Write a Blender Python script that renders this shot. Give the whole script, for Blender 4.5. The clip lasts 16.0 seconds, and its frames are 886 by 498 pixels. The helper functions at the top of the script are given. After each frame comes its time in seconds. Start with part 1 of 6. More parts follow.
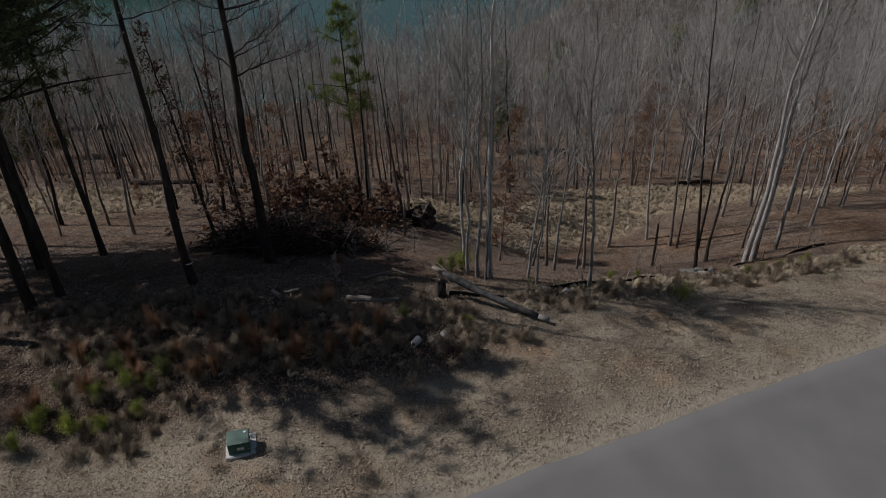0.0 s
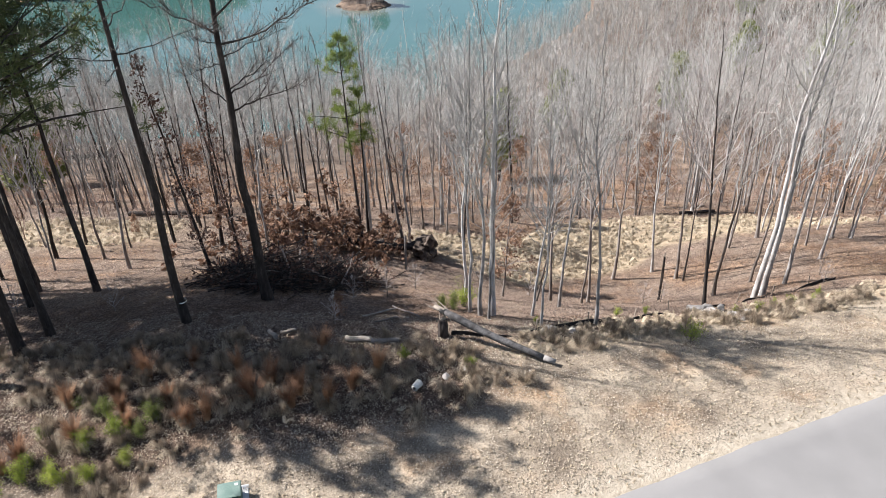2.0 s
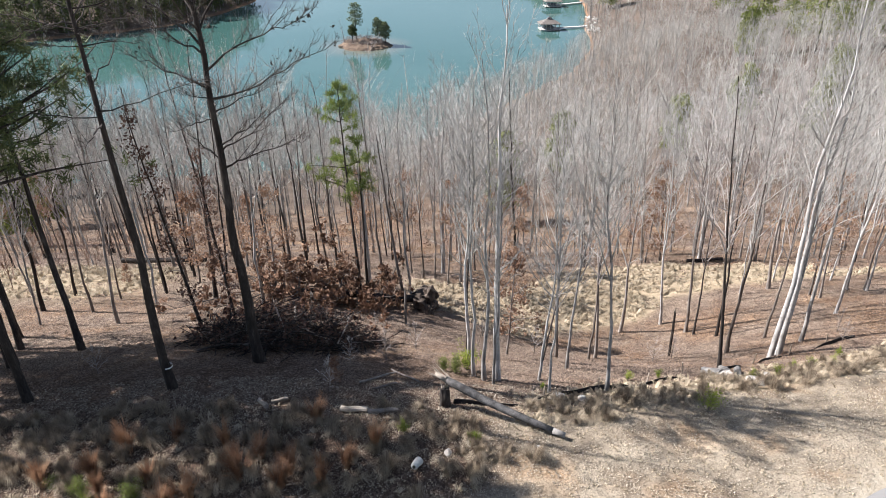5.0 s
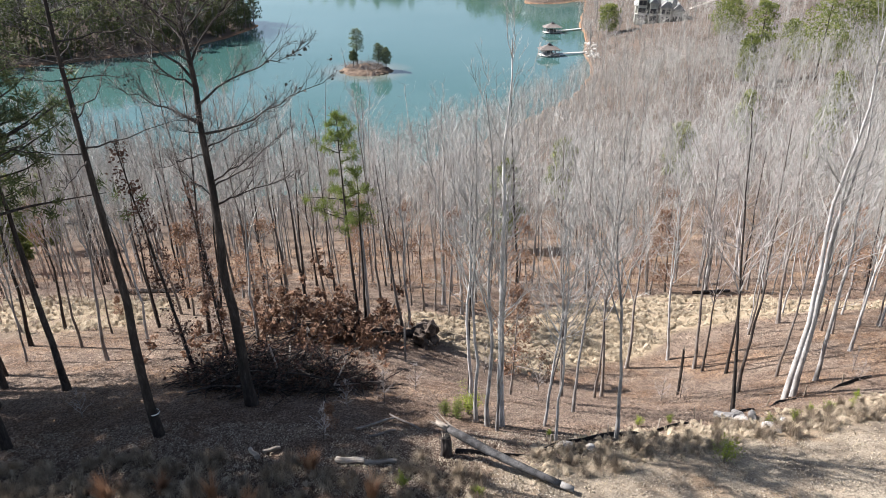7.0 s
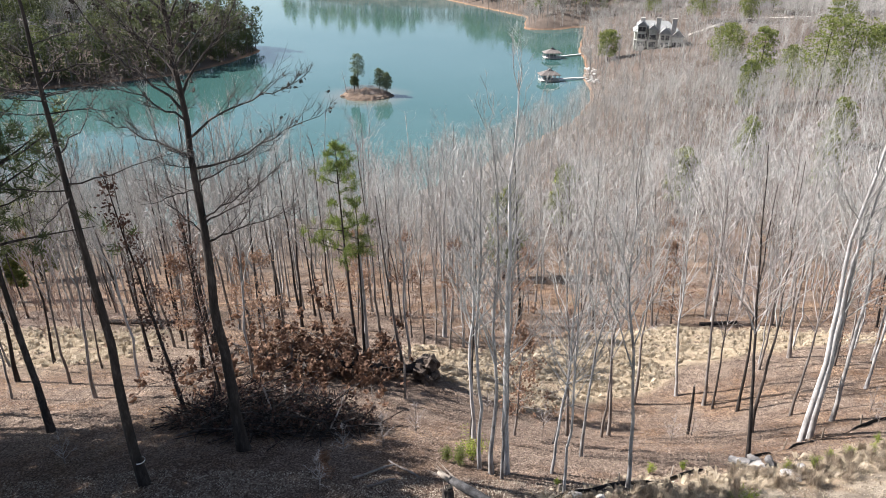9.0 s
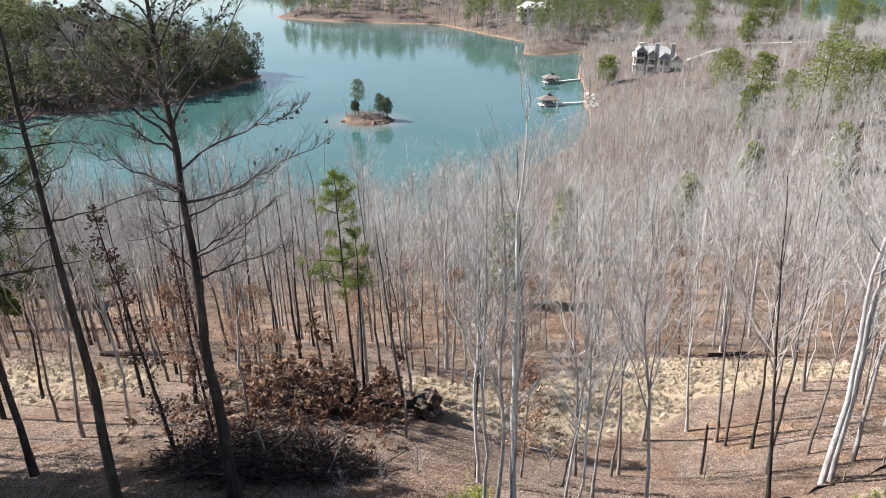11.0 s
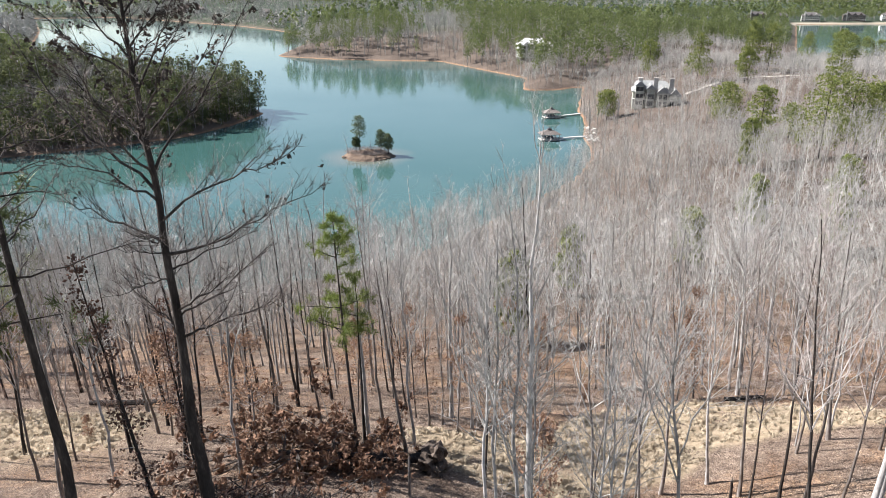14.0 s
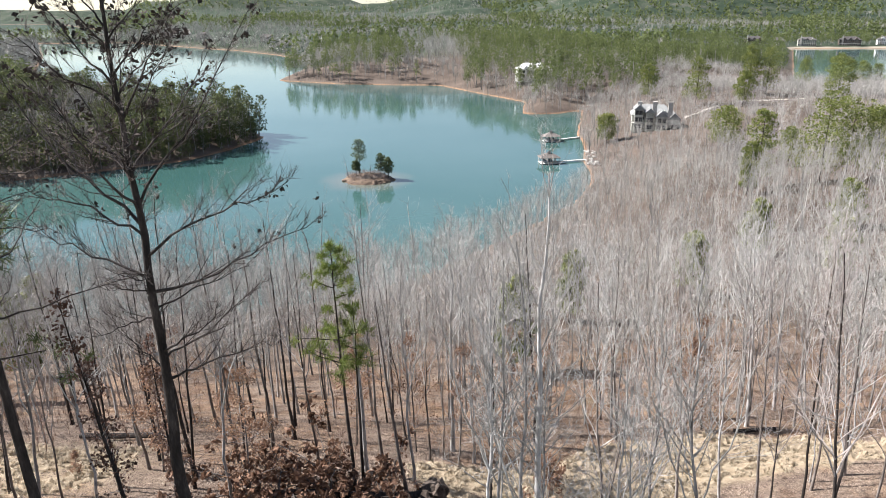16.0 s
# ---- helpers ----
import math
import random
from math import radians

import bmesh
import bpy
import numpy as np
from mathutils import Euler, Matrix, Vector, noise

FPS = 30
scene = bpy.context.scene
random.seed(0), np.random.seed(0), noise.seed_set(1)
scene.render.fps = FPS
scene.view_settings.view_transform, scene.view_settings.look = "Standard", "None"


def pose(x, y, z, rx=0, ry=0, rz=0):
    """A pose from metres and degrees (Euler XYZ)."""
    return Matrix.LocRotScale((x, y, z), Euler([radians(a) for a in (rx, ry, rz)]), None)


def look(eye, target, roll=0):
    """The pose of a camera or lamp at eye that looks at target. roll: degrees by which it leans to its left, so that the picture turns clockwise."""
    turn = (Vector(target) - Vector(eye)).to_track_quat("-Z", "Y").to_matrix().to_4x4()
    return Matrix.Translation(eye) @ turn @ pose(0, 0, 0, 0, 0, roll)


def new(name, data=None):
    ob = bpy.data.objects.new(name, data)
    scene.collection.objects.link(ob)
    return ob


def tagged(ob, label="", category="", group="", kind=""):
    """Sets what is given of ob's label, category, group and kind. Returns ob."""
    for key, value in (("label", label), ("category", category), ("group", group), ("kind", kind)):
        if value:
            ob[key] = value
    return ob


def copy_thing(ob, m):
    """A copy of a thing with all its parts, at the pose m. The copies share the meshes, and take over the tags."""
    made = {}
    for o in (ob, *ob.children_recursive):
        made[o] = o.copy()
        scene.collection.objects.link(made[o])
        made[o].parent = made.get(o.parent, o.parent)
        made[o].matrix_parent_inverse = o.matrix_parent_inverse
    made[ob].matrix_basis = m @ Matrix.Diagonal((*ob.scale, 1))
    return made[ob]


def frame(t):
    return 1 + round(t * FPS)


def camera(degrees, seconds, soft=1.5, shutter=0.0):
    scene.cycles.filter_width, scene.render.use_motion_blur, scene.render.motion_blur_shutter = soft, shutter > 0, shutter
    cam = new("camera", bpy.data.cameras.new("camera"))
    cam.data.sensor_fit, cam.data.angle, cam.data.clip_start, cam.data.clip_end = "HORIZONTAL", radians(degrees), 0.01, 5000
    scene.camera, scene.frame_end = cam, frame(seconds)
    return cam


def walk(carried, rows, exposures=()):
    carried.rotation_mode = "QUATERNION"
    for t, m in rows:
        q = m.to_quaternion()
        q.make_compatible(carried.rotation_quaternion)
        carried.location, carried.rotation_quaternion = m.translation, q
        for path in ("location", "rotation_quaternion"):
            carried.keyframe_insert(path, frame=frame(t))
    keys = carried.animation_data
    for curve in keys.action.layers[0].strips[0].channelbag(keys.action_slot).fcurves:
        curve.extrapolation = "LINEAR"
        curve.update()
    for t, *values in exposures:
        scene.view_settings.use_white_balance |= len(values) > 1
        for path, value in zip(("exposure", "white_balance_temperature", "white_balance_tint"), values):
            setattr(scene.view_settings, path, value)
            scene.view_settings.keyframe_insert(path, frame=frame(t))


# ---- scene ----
cam = camera(64.85, 16.0, 0.4)
# seconds, eye x y z, yaw, pitch, lean to the right
PATH = [
    (0.0, 0.000, 0.000, 14.500, -0.00, -33.94, -0.37),
    (0.5, -0.006, 0.202, 14.483, 0.04, -33.41, -0.31),
    (1.0, -0.008, 0.402, 14.471, 0.08, -32.90, -0.26),
    (1.5, -0.010, 0.607, 14.468, 0.13, -32.40, -0.23),
    (2.0, -0.011, 0.824, 14.478, 0.16, -31.90, -0.22),
    (2.5, -0.022, 1.055, 14.494, 0.19, -31.40, -0.23),
    (3.0, -0.033, 1.294, 14.515, 0.20, -30.92, -0.24),
    (3.5, -0.042, 1.539, 14.539, 0.19, -30.42, -0.25),
    (4.0, -0.052, 1.783, 14.557, 0.19, -29.92, -0.27),
    (6.5, -0.107, 3.109, 14.561, 0.23, -27.55, -0.41),
    (7, -0.125, 3.390, 14.556, 0.22, -27.07, -0.45),
    (7.5, -0.141, 3.670, 14.552, 0.21, -26.60, -0.48),
    (8, -0.166, 3.937, 14.545, 0.23, -26.12, -0.51),
    (8.5, -0.187, 4.197, 14.540, 0.24, -25.65, -0.53),
    (9, -0.196, 4.455, 14.533, 0.24, -25.19, -0.55),
    (11.5, -0.323, 5.762, 14.425, 0.30, -22.80, -0.38),
    (12.0, -0.344, 6.028, 14.398, 0.33, -22.33, -0.27),
    (12.5, -0.369, 6.284, 14.366, 0.36, -21.87, -0.16),
    (13.0, -0.391, 6.532, 14.334, 0.38, -21.40, -0.06),
    (13.5, -0.404, 6.778, 14.309, 0.40, -20.94, 0.00),
    (14.0, -0.414, 7.021, 14.287, 0.42, -20.49, 0.06),
    (14.5, -0.422, 7.262, 14.269, 0.42, -20.02, 0.10),
    (15.0, -0.437, 7.502, 14.257, 0.42, -19.56, 0.13),
    (15.5, -0.457, 7.737, 14.257, 0.42, -19.08, 0.14),
    (16.0, -0.475, 7.965, 14.258, 0.41, -18.63, 0.12),
]
EXPOSURE = 1.46
FADE = [(t, EXPOSURE + k, 6280, 13) for t, k in [(0.0, -2.28), (0.5, -1.45), (1.0, -0.64), (1.5, -0.15), (2.0, 0.0), (16.0, 0.0)]]
walk(cam, [(t, pose(x, y, z, 90 + pitch, 0, yaw) @ pose(0, 0, 0, 0, 0, -lean)) for t, x, y, z, yaw, pitch, lean in PATH], FADE)

# ---- light ----
SUN_FROM = Vector((-0.72, 0.17, 0.67)).normalized()
world = bpy.data.worlds.new("sky")
scene.world = world
world.use_nodes = True
wn, wl = world.node_tree.nodes, world.node_tree.links
sky = wn.new("ShaderNodeTexSky")
sky.sky_type = "NISHITA"
sky.sun_disc = False
sky.sun_elevation = math.asin(SUN_FROM.z)
sky.sun_rotation = math.atan2(SUN_FROM.x, SUN_FROM.y)
sky.dust_density = 0.15
sky.ozone_density = 1.2
haze = wn.new("ShaderNodeHueSaturation")
haze.inputs["Saturation"].default_value = 0.8
wl.new(sky.outputs[0], haze.inputs["Color"])
wl.new(haze.outputs[0], wn["Background"].inputs[0])
wn["Background"].inputs[1].default_value = 0.054
sun_data = bpy.data.lights.new("sun", "SUN")
sun_data.energy, sun_data.angle, sun_data.color = 5.0, radians(0.5), (1.0, 0.955, 0.9)
sun = new("sun", sun_data)
sun.matrix_world = look(SUN_FROM * 50, (0, 0, 0))

# ---- land: heights and outlines of the water ----
LAKE_Z = -40.5


def hash_noise(x, y, seed=0):
    """Smooth value noise on numpy arrays, -1 to 1, one cell per unit."""
    x, y = np.asarray(x, float), np.asarray(y, float)
    xi, yi = np.floor(x), np.floor(y)
    u, v = x - xi, y - yi
    u, v = u * u * (3 - 2 * u), v * v * (3 - 2 * v)

    def corner(a, b):
        s = np.sin(a * 127.1 + b * 311.7 + seed * 74.7) * 43758.5453
        return (s - np.floor(s)) * 2 - 1
    low = corner(xi, yi) * (1 - u) + corner(xi + 1, yi) * u
    high = corner(xi, yi + 1) * (1 - u) + corner(xi + 1, yi + 1) * u
    return low * (1 - v) + high * v


def fbm(x, y, seed=0, octaves=4):
    total, amp = 0, 0.5
    for k in range(octaves):
        total = total + amp * hash_noise(x, y, seed + k)
        x, y, amp = x * 2.03 + 17.3, y * 2.03 - 9.1, amp * 0.5
    return total


def smooth(a, b, x):
    t = np.clip((x - a) / (b - a), 0, 1)
    return t * t * (3 - 2 * t)


def shore_distance(outline, x, y):
    """Distance to a closed outline, negative inside it."""
    x, y = np.asarray(x, float), np.asarray(y, float)
    best, inside = np.full(x.shape, 1e9), np.zeros(x.shape, bool)
    n = len(outline)
    for i in range(n):
        (ax, ay), (bx, by) = outline[i], outline[(i + 1) % n]
        dx, dy = bx - ax, by - ay
        t = np.clip(((x - ax) * dx + (y - ay) * dy) / (dx * dx + dy * dy), 0, 1)
        best = np.minimum(best, np.hypot(x - ax - t * dx, y - ay - t * dy))
        cross = (ay > y) != (by > y)
        inside ^= cross & (x < ax + (y - ay) / ((by - ay) if by != ay else 1e-9) * dx)
    return np.where(inside, -best, best)

LAKE = [(53, 279), (50, 245), (38, 213), (15, 178), (-8, 148), (-30, 134), (-80, 126), (-200, 130), (-420, 140), (-420, 205), (-260, 215),
        (-163, 238), (-128, 260), (-104, 279), (-92, 307), (-86, 335), (-100, 352), (-160, 380), (-240, 440), (-340, 580),
        (-560, 1000), (-820, 1450), (-652, 1493), (-438, 1259), (-335, 1157), (-240, 1026), (-165, 880), (-150, 760),
        (-147, 629), (-90, 597), (-6, 582), (23, 523), (50, 471), (42, 412), (60, 414), (80, 429), (72, 390), (62, 347), (60, 316)]
FAR_WATER = [(-2600, 1750), (-860, 1750), (-1150, 2500), (-1700, 3400), (-2300, 4300), (-4000, 4300)]
SIDE_WATER = [(290, 610), (800, 560), (1000, 1100), (760, 1200), (560, 1190), (500, 1060), (425, 900), (360, 760)]


def water_distance(x, y):
    d = shore_distance(LAKE, x, y)
    d = np.minimum(d, shore_distance(FAR_WATER, x, y))
    return np.minimum(d, shore_distance(SIDE_WATER, x, y))


def near_height(x, y):
    """The bank beside the road, the fall behind it and the hollow with its far side."""
    fall = 1.6 * np.logaddexp(0, (y - 20.2) / 1.6)
    z = -0.40 * fall
    z = z - 3.0 * np.exp(-((x - 8) / 9) ** 2 - ((y - 31) / 7.5) ** 2)
    z = z + 0.5 * np.exp(-((x + 3) / 5) ** 2 - ((y - 17) / 2.5) ** 2)
    z = z - 0.9 * smooth(-4, -9, x) * smooth(16.5, 12.5, y)
    z = z - 0.12 * np.maximum(-x - 9, 0) * smooth(40, 22, y) * smooth(8, 20, y)
    z = z + 0.05 * np.maximum(x - 12, 0) * smooth(20, 30, y)
    z = z - 0.06 * np.maximum(11.5 + (x - 2.6) * 0.44 - y, 0) * smooth(12, 0, y)
    return z + 0.10 * fbm(x * 0.35, y * 0.35, 3) + 0.05 * fbm(x * 1.7, y * 1.7, 8)


def ground_height(x, y):
    x, y = np.asarray(x, float), np.asarray(y, float)
    s = water_distance(x, y)
    amp = 45 - 29 * smooth(90, 240, y) - 12 * smooth(330, 480, y) * smooth(100, 200, x) - 12 * smooth(800, 1000, y) * smooth(-450, -750, x)
    far = LAKE_Z + 0.3 + amp * (1 - np.exp(-np.maximum(s, 0) / (amp * 2.7)))
    far = far + 5 * fbm(x / 55, y / 55, 21) * smooth(5, 60, s)
    ridge = 0.55 + 0.45 * hash_noise(x / 700, y / 700, 5) + 0.25 * hash_noise(x / 260, y / 260, 6)
    far = far + ridge * (120 * smooth(1350, 2300, y) + 110 * smooth(2300, 4200, y)) * smooth(20, 500, s) * ((0.32 + 0.9 * smooth(-700, 600, x)) * smooth(-0.52, -0.38, x / np.maximum(y, 1)) + 0.4 * smooth(3000, 4300, y) * smooth(0, -900, x))
    k = smooth(42, 85, y) * smooth(-30, 30, y)
    z = near_height(x, np.minimum(y, 90)) * (1 - k) + far * k
    return np.where(s < 0, LAKE_Z - 0.2 - 3 * np.clip(-s / 15, 0, 1), z)

# ---- materials ----
def surface(name, colors, scale=3.0, rough=0.85, bump=0.3, fine=40.0, stretch=(1, 1, 1), spread=0.12, tone=False, translucent=0.0, detail=6.0):
    """Mottled matt surface: colors mixed by coarse and fine noise, shifted object by object, with fine relief."""
    m = bpy.data.materials.new(name)
    m.use_nodes = True
    n, l = m.node_tree.nodes, m.node_tree.links
    bsdf = n["Principled BSDF"]
    at = n.new("ShaderNodeTexCoord")
    mapping = n.new("ShaderNodeMapping")
    mapping.inputs["Scale"].default_value = stretch
    l.new(at.outputs["Object"], mapping.inputs[0])
    coarse = n.new("ShaderNodeTexNoise")
    coarse.inputs["Scale"].default_value, coarse.inputs["Detail"].default_value = scale, detail
    small = n.new("ShaderNodeTexNoise")
    small.inputs["Scale"].default_value, small.inputs["Detail"].default_value = fine, 3
    l.new(mapping.outputs[0], coarse.inputs["Vector"])
    l.new(mapping.outputs[0], small.inputs["Vector"])
    add = n.new("ShaderNodeMath")
    add.operation = "MULTIPLY_ADD"
    l.new(small.outputs["Fac"], add.inputs[0])
    add.inputs[1].default_value = 0.45
    l.new(coarse.outputs["Fac"], add.inputs[2])
    shift = n.new("ShaderNodeMath")
    shift.operation = "MULTIPLY_ADD"
    if tone:
        source = n.new("ShaderNodeAttribute")
        source.attribute_name = "tone"
        l.new(source.outputs["Fac"], shift.inputs[0])
    else:
        source = n.new("ShaderNodeObjectInfo")
        l.new(source.outputs["Random"], shift.inputs[0])
    shift.inputs[1].default_value = spread * 2
    l.new(add.outputs[0], shift.inputs[2])
    half = 0.2 + spread
    fit = n.new("ShaderNodeMath")
    fit.operation = "MULTIPLY_ADD"
    l.new(shift.outputs[0], fit.inputs[0])
    fit.inputs[1].default_value, fit.inputs[2].default_value = 0.5 / half, 0.5 - (0.725 + spread) * 0.5 / half
    ramp = n.new("ShaderNodeValToRGB")
    for i, c in enumerate(colors):
        e = ramp.color_ramp.elements[i] if i < 2 else ramp.color_ramp.elements.new(0.9)
        e.position, e.color = 0.08 + 0.84 * i / max(len(colors) - 1, 1), (*c, 1)
    l.new(fit.outputs[0], ramp.inputs[0])
    l.new(ramp.outputs[0], bsdf.inputs["Base Color"])
    bsdf.inputs["Roughness"].default_value = rough
    bsdf.inputs["Specular IOR Level"].default_value = 0.25
    if bump:
        b = n.new("ShaderNodeBump")
        b.inputs["Strength"].default_value, b.inputs["Distance"].default_value = bump, 0.03
        l.new(add.outputs[0], b.inputs["Height"])
        l.new(b.outputs[0], bsdf.inputs["Normal"])
    if translucent:
        soft, mix = n.new("ShaderNodeBsdfTranslucent"), n.new("ShaderNodeMixShader")
        l.new(ramp.outputs[0], soft.inputs[0])
        mix.inputs[0].default_value = translucent
        l.new(bsdf.outputs[0], mix.inputs[1])
        l.new(soft.outputs[0], mix.inputs[2])
        l.new(mix.outputs[0], n["Material Output"].inputs[0])
    return m


def plain(name, color, rough=0.6, metal=0.0):
    m = bpy.data.materials.new(name)
    m.use_nodes = True
    b = m.node_tree.nodes["Principled BSDF"]
    b.inputs["Base Color"].default_value = (*color, 1)
    b.inputs["Roughness"].default_value, b.inputs["Metallic"].default_value = rough, metal
    return m


def ground_material():
    """Straw lawn, leaf litter, tan grass, red clay and far wood floor, mixed by the masks on the mesh."""
    m = bpy.data.materials.new("ground")
    m.use_nodes = True
    n, l = m.node_tree.nodes, m.node_tree.links
    bsdf = n["Principled BSDF"]
    at = n.new("ShaderNodeTexCoord")

    def noise_node(scale, detail=5.0, rough=0.6):
        t = n.new("ShaderNodeTexNoise")
        t.inputs["Scale"].default_value, t.inputs["Detail"].default_value, t.inputs["Roughness"].default_value = scale, detail, rough
        l.new(at.outputs["Object"], t.inputs["Vector"])
        return t.outputs["Fac"]

    def ramp_node(value, stops):
        r = n.new("ShaderNodeValToRGB")
        for i, (p, c) in enumerate(stops):
            e = r.color_ramp.elements[i] if i < 2 else r.color_ramp.elements.new(p)
            e.position, e.color = p, (*c, 1)
        l.new(value, r.inputs[0])
        return r.outputs[0]

    def mixed(factor, a, b, kind="MIX"):
        x = n.new("ShaderNodeMix")
        x.data_type, x.blend_type = "RGBA", kind
        if isinstance(factor, float):
            x.inputs[0].default_value = factor
        else:
            l.new(factor, x.inputs[0])
        l.new(a, x.inputs[6])
        l.new(b, x.inputs[7])
        return x.outputs[2]

    def mask(name):
        a = n.new("ShaderNodeAttribute")
        a.attribute_name = name
        return a.outputs["Fac"]

    cells = n.new("ShaderNodeTexVoronoi")
    cells.inputs["Scale"].default_value = 24
    l.new(at.outputs["Object"], cells.inputs["Vector"])
    straw = ramp_node(noise_node(0.55, 10, 0.72), [(0.32, (0.12, 0.097, 0.076)), (0.44, (0.22, 0.182, 0.138)), (0.55, (0.32, 0.272, 0.208)), (0.72, (0.42, 0.365, 0.285))])
    speck = ramp_node(noise_node(17, 5, 0.85), [(0.36, (0.22, 0.185, 0.16)), (0.46, (0.82, 0.81, 0.79)), (0.56, (1.08, 1.07, 1.05)), (0.66, (1.4, 1.37, 1.32))])
    straw = mixed(0.85, straw, speck, "MULTIPLY")
    orange = ramp_node(noise_node(0.35, 3), [(0.5, (1, 1, 1)), (0.72, (1.12, 0.84, 0.62))])
    straw = mixed(0.8, straw, orange, "MULTIPLY")
    litter = ramp_node(cells.outputs["Color"], [(0.1, (0.07, 0.05, 0.04)), (0.4, (0.172, 0.13, 0.102)), (0.65, (0.28, 0.22, 0.176)), (0.95, (0.43, 0.36, 0.298))])
    litter = mixed(0.7, litter, ramp_node(noise_node(1.9, 7, 0.75), [(0.34, (0.3, 0.26, 0.23)), (0.5, (0.85, 0.82, 0.77)), (0.66, (1.3, 1.26, 1.18))]), "MULTIPLY")
    litter = mixed(0.75, litter, ramp_node(noise_node(0.45, 4, 0.65), [(0.36, (0.55, 0.47, 0.42)), (0.52, (1.0, 1.0, 1.0)), (0.68, (1.25, 1.25, 1.22))]), "MULTIPLY")
    litter = mixed(0.9, litter, ramp_node(noise_node(0.16, 5, 0.7), [(0.46, (1, 1, 1)), (0.58, (1.14, 0.97, 0.8)), (0.7, (0.92, 0.94, 0.8))]), "MULTIPLY")
    tan = ramp_node(noise_node(2.6, 8, 0.75), [(0.3, (0.23, 0.172, 0.112)), (0.5, (0.345, 0.275, 0.187)), (0.7, (0.46, 0.385, 0.275))])
    clay = ramp_node(noise_node(0.4, 5), [(0.3, (0.14, 0.08, 0.05)), (0.7, (0.32, 0.2, 0.12))])
    wood = ramp_node(noise_node(0.08, 8, 0.7), [(0.3, (0.065, 0.05, 0.04)), (0.6, (0.125, 0.098, 0.078)), (0.8, (0.2, 0.162, 0.132))])
    verge = ramp_node(noise_node(6, 6, 0.75), [(0.3, (0.25, 0.21, 0.155)), (0.7, (0.43, 0.38, 0.3))])
    green = ramp_node(noise_node(0.012, 14, 0.85), [(0.42, (0.018, 0.032, 0.018)), (0.52, (0.04, 0.055, 0.032)), (0.64, (0.13, 0.118, 0.105))])
    c = mixed(mask("litter"), straw, litter)
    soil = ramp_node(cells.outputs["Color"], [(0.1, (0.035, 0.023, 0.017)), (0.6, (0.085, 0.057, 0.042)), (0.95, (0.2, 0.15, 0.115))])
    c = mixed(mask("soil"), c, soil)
    c = mixed(mask("tan"), c, tan)
    c = mixed(mask("verge"), c, verge)
    c = mixed(mask("wood"), c, wood)
    c = mixed(mask("green"), c, green)
    c = mixed(mask("sand"), c, verge)
    xyz = n.new("ShaderNodeSeparateXYZ")
    l.new(at.outputs["Object"], xyz.inputs[0])
    band = n.new("ShaderNodeMath")
    band.operation = "MULTIPLY_ADD"
    l.new(noise_node(0.09, 4), band.inputs[0])
    band.inputs[1].default_value = -1.1
    l.new(xyz.outputs["Z"], band.inputs[2])
    low = n.new("ShaderNodeMapRange")
    l.new(band.outputs[0], low.inputs["Value"])
    low.inputs["From Min"].default_value, low.inputs["From Max"].default_value = LAKE_Z - 0.35, LAKE_Z + 0.15
    low.inputs["To Min"].default_value, low.inputs["To Max"].default_value = 1.0, 0.0
    c = mixed(low.outputs["Result"], c, clay)
    l.new(c, bsdf.inputs["Base Color"])
    bsdf.inputs["Roughness"].default_value = 0.95
    bsdf.inputs["Specular IOR Level"].default_value = 0.15
    height = n.new("ShaderNodeMath")
    height.operation = "ADD"
    rough = n.new("ShaderNodeMath")
    rough.operation = "MULTIPLY"
    l.new(cells.outputs["Distance"], rough.inputs[0])
    l.new(mask("litter"), rough.inputs[1])
    l.new(rough.outputs[0], height.inputs[0])
    l.new(noise_node(14, 4, 0.8), height.inputs[1])
    b = n.new("ShaderNodeBump")
    b.inputs["Strength"].default_value, b.inputs["Distance"].default_value = 0.8, 0.06
    l.new(height.outputs[0], b.inputs["Height"])
    l.new(b.outputs[0], bsdf.inputs["Normal"])
    return m


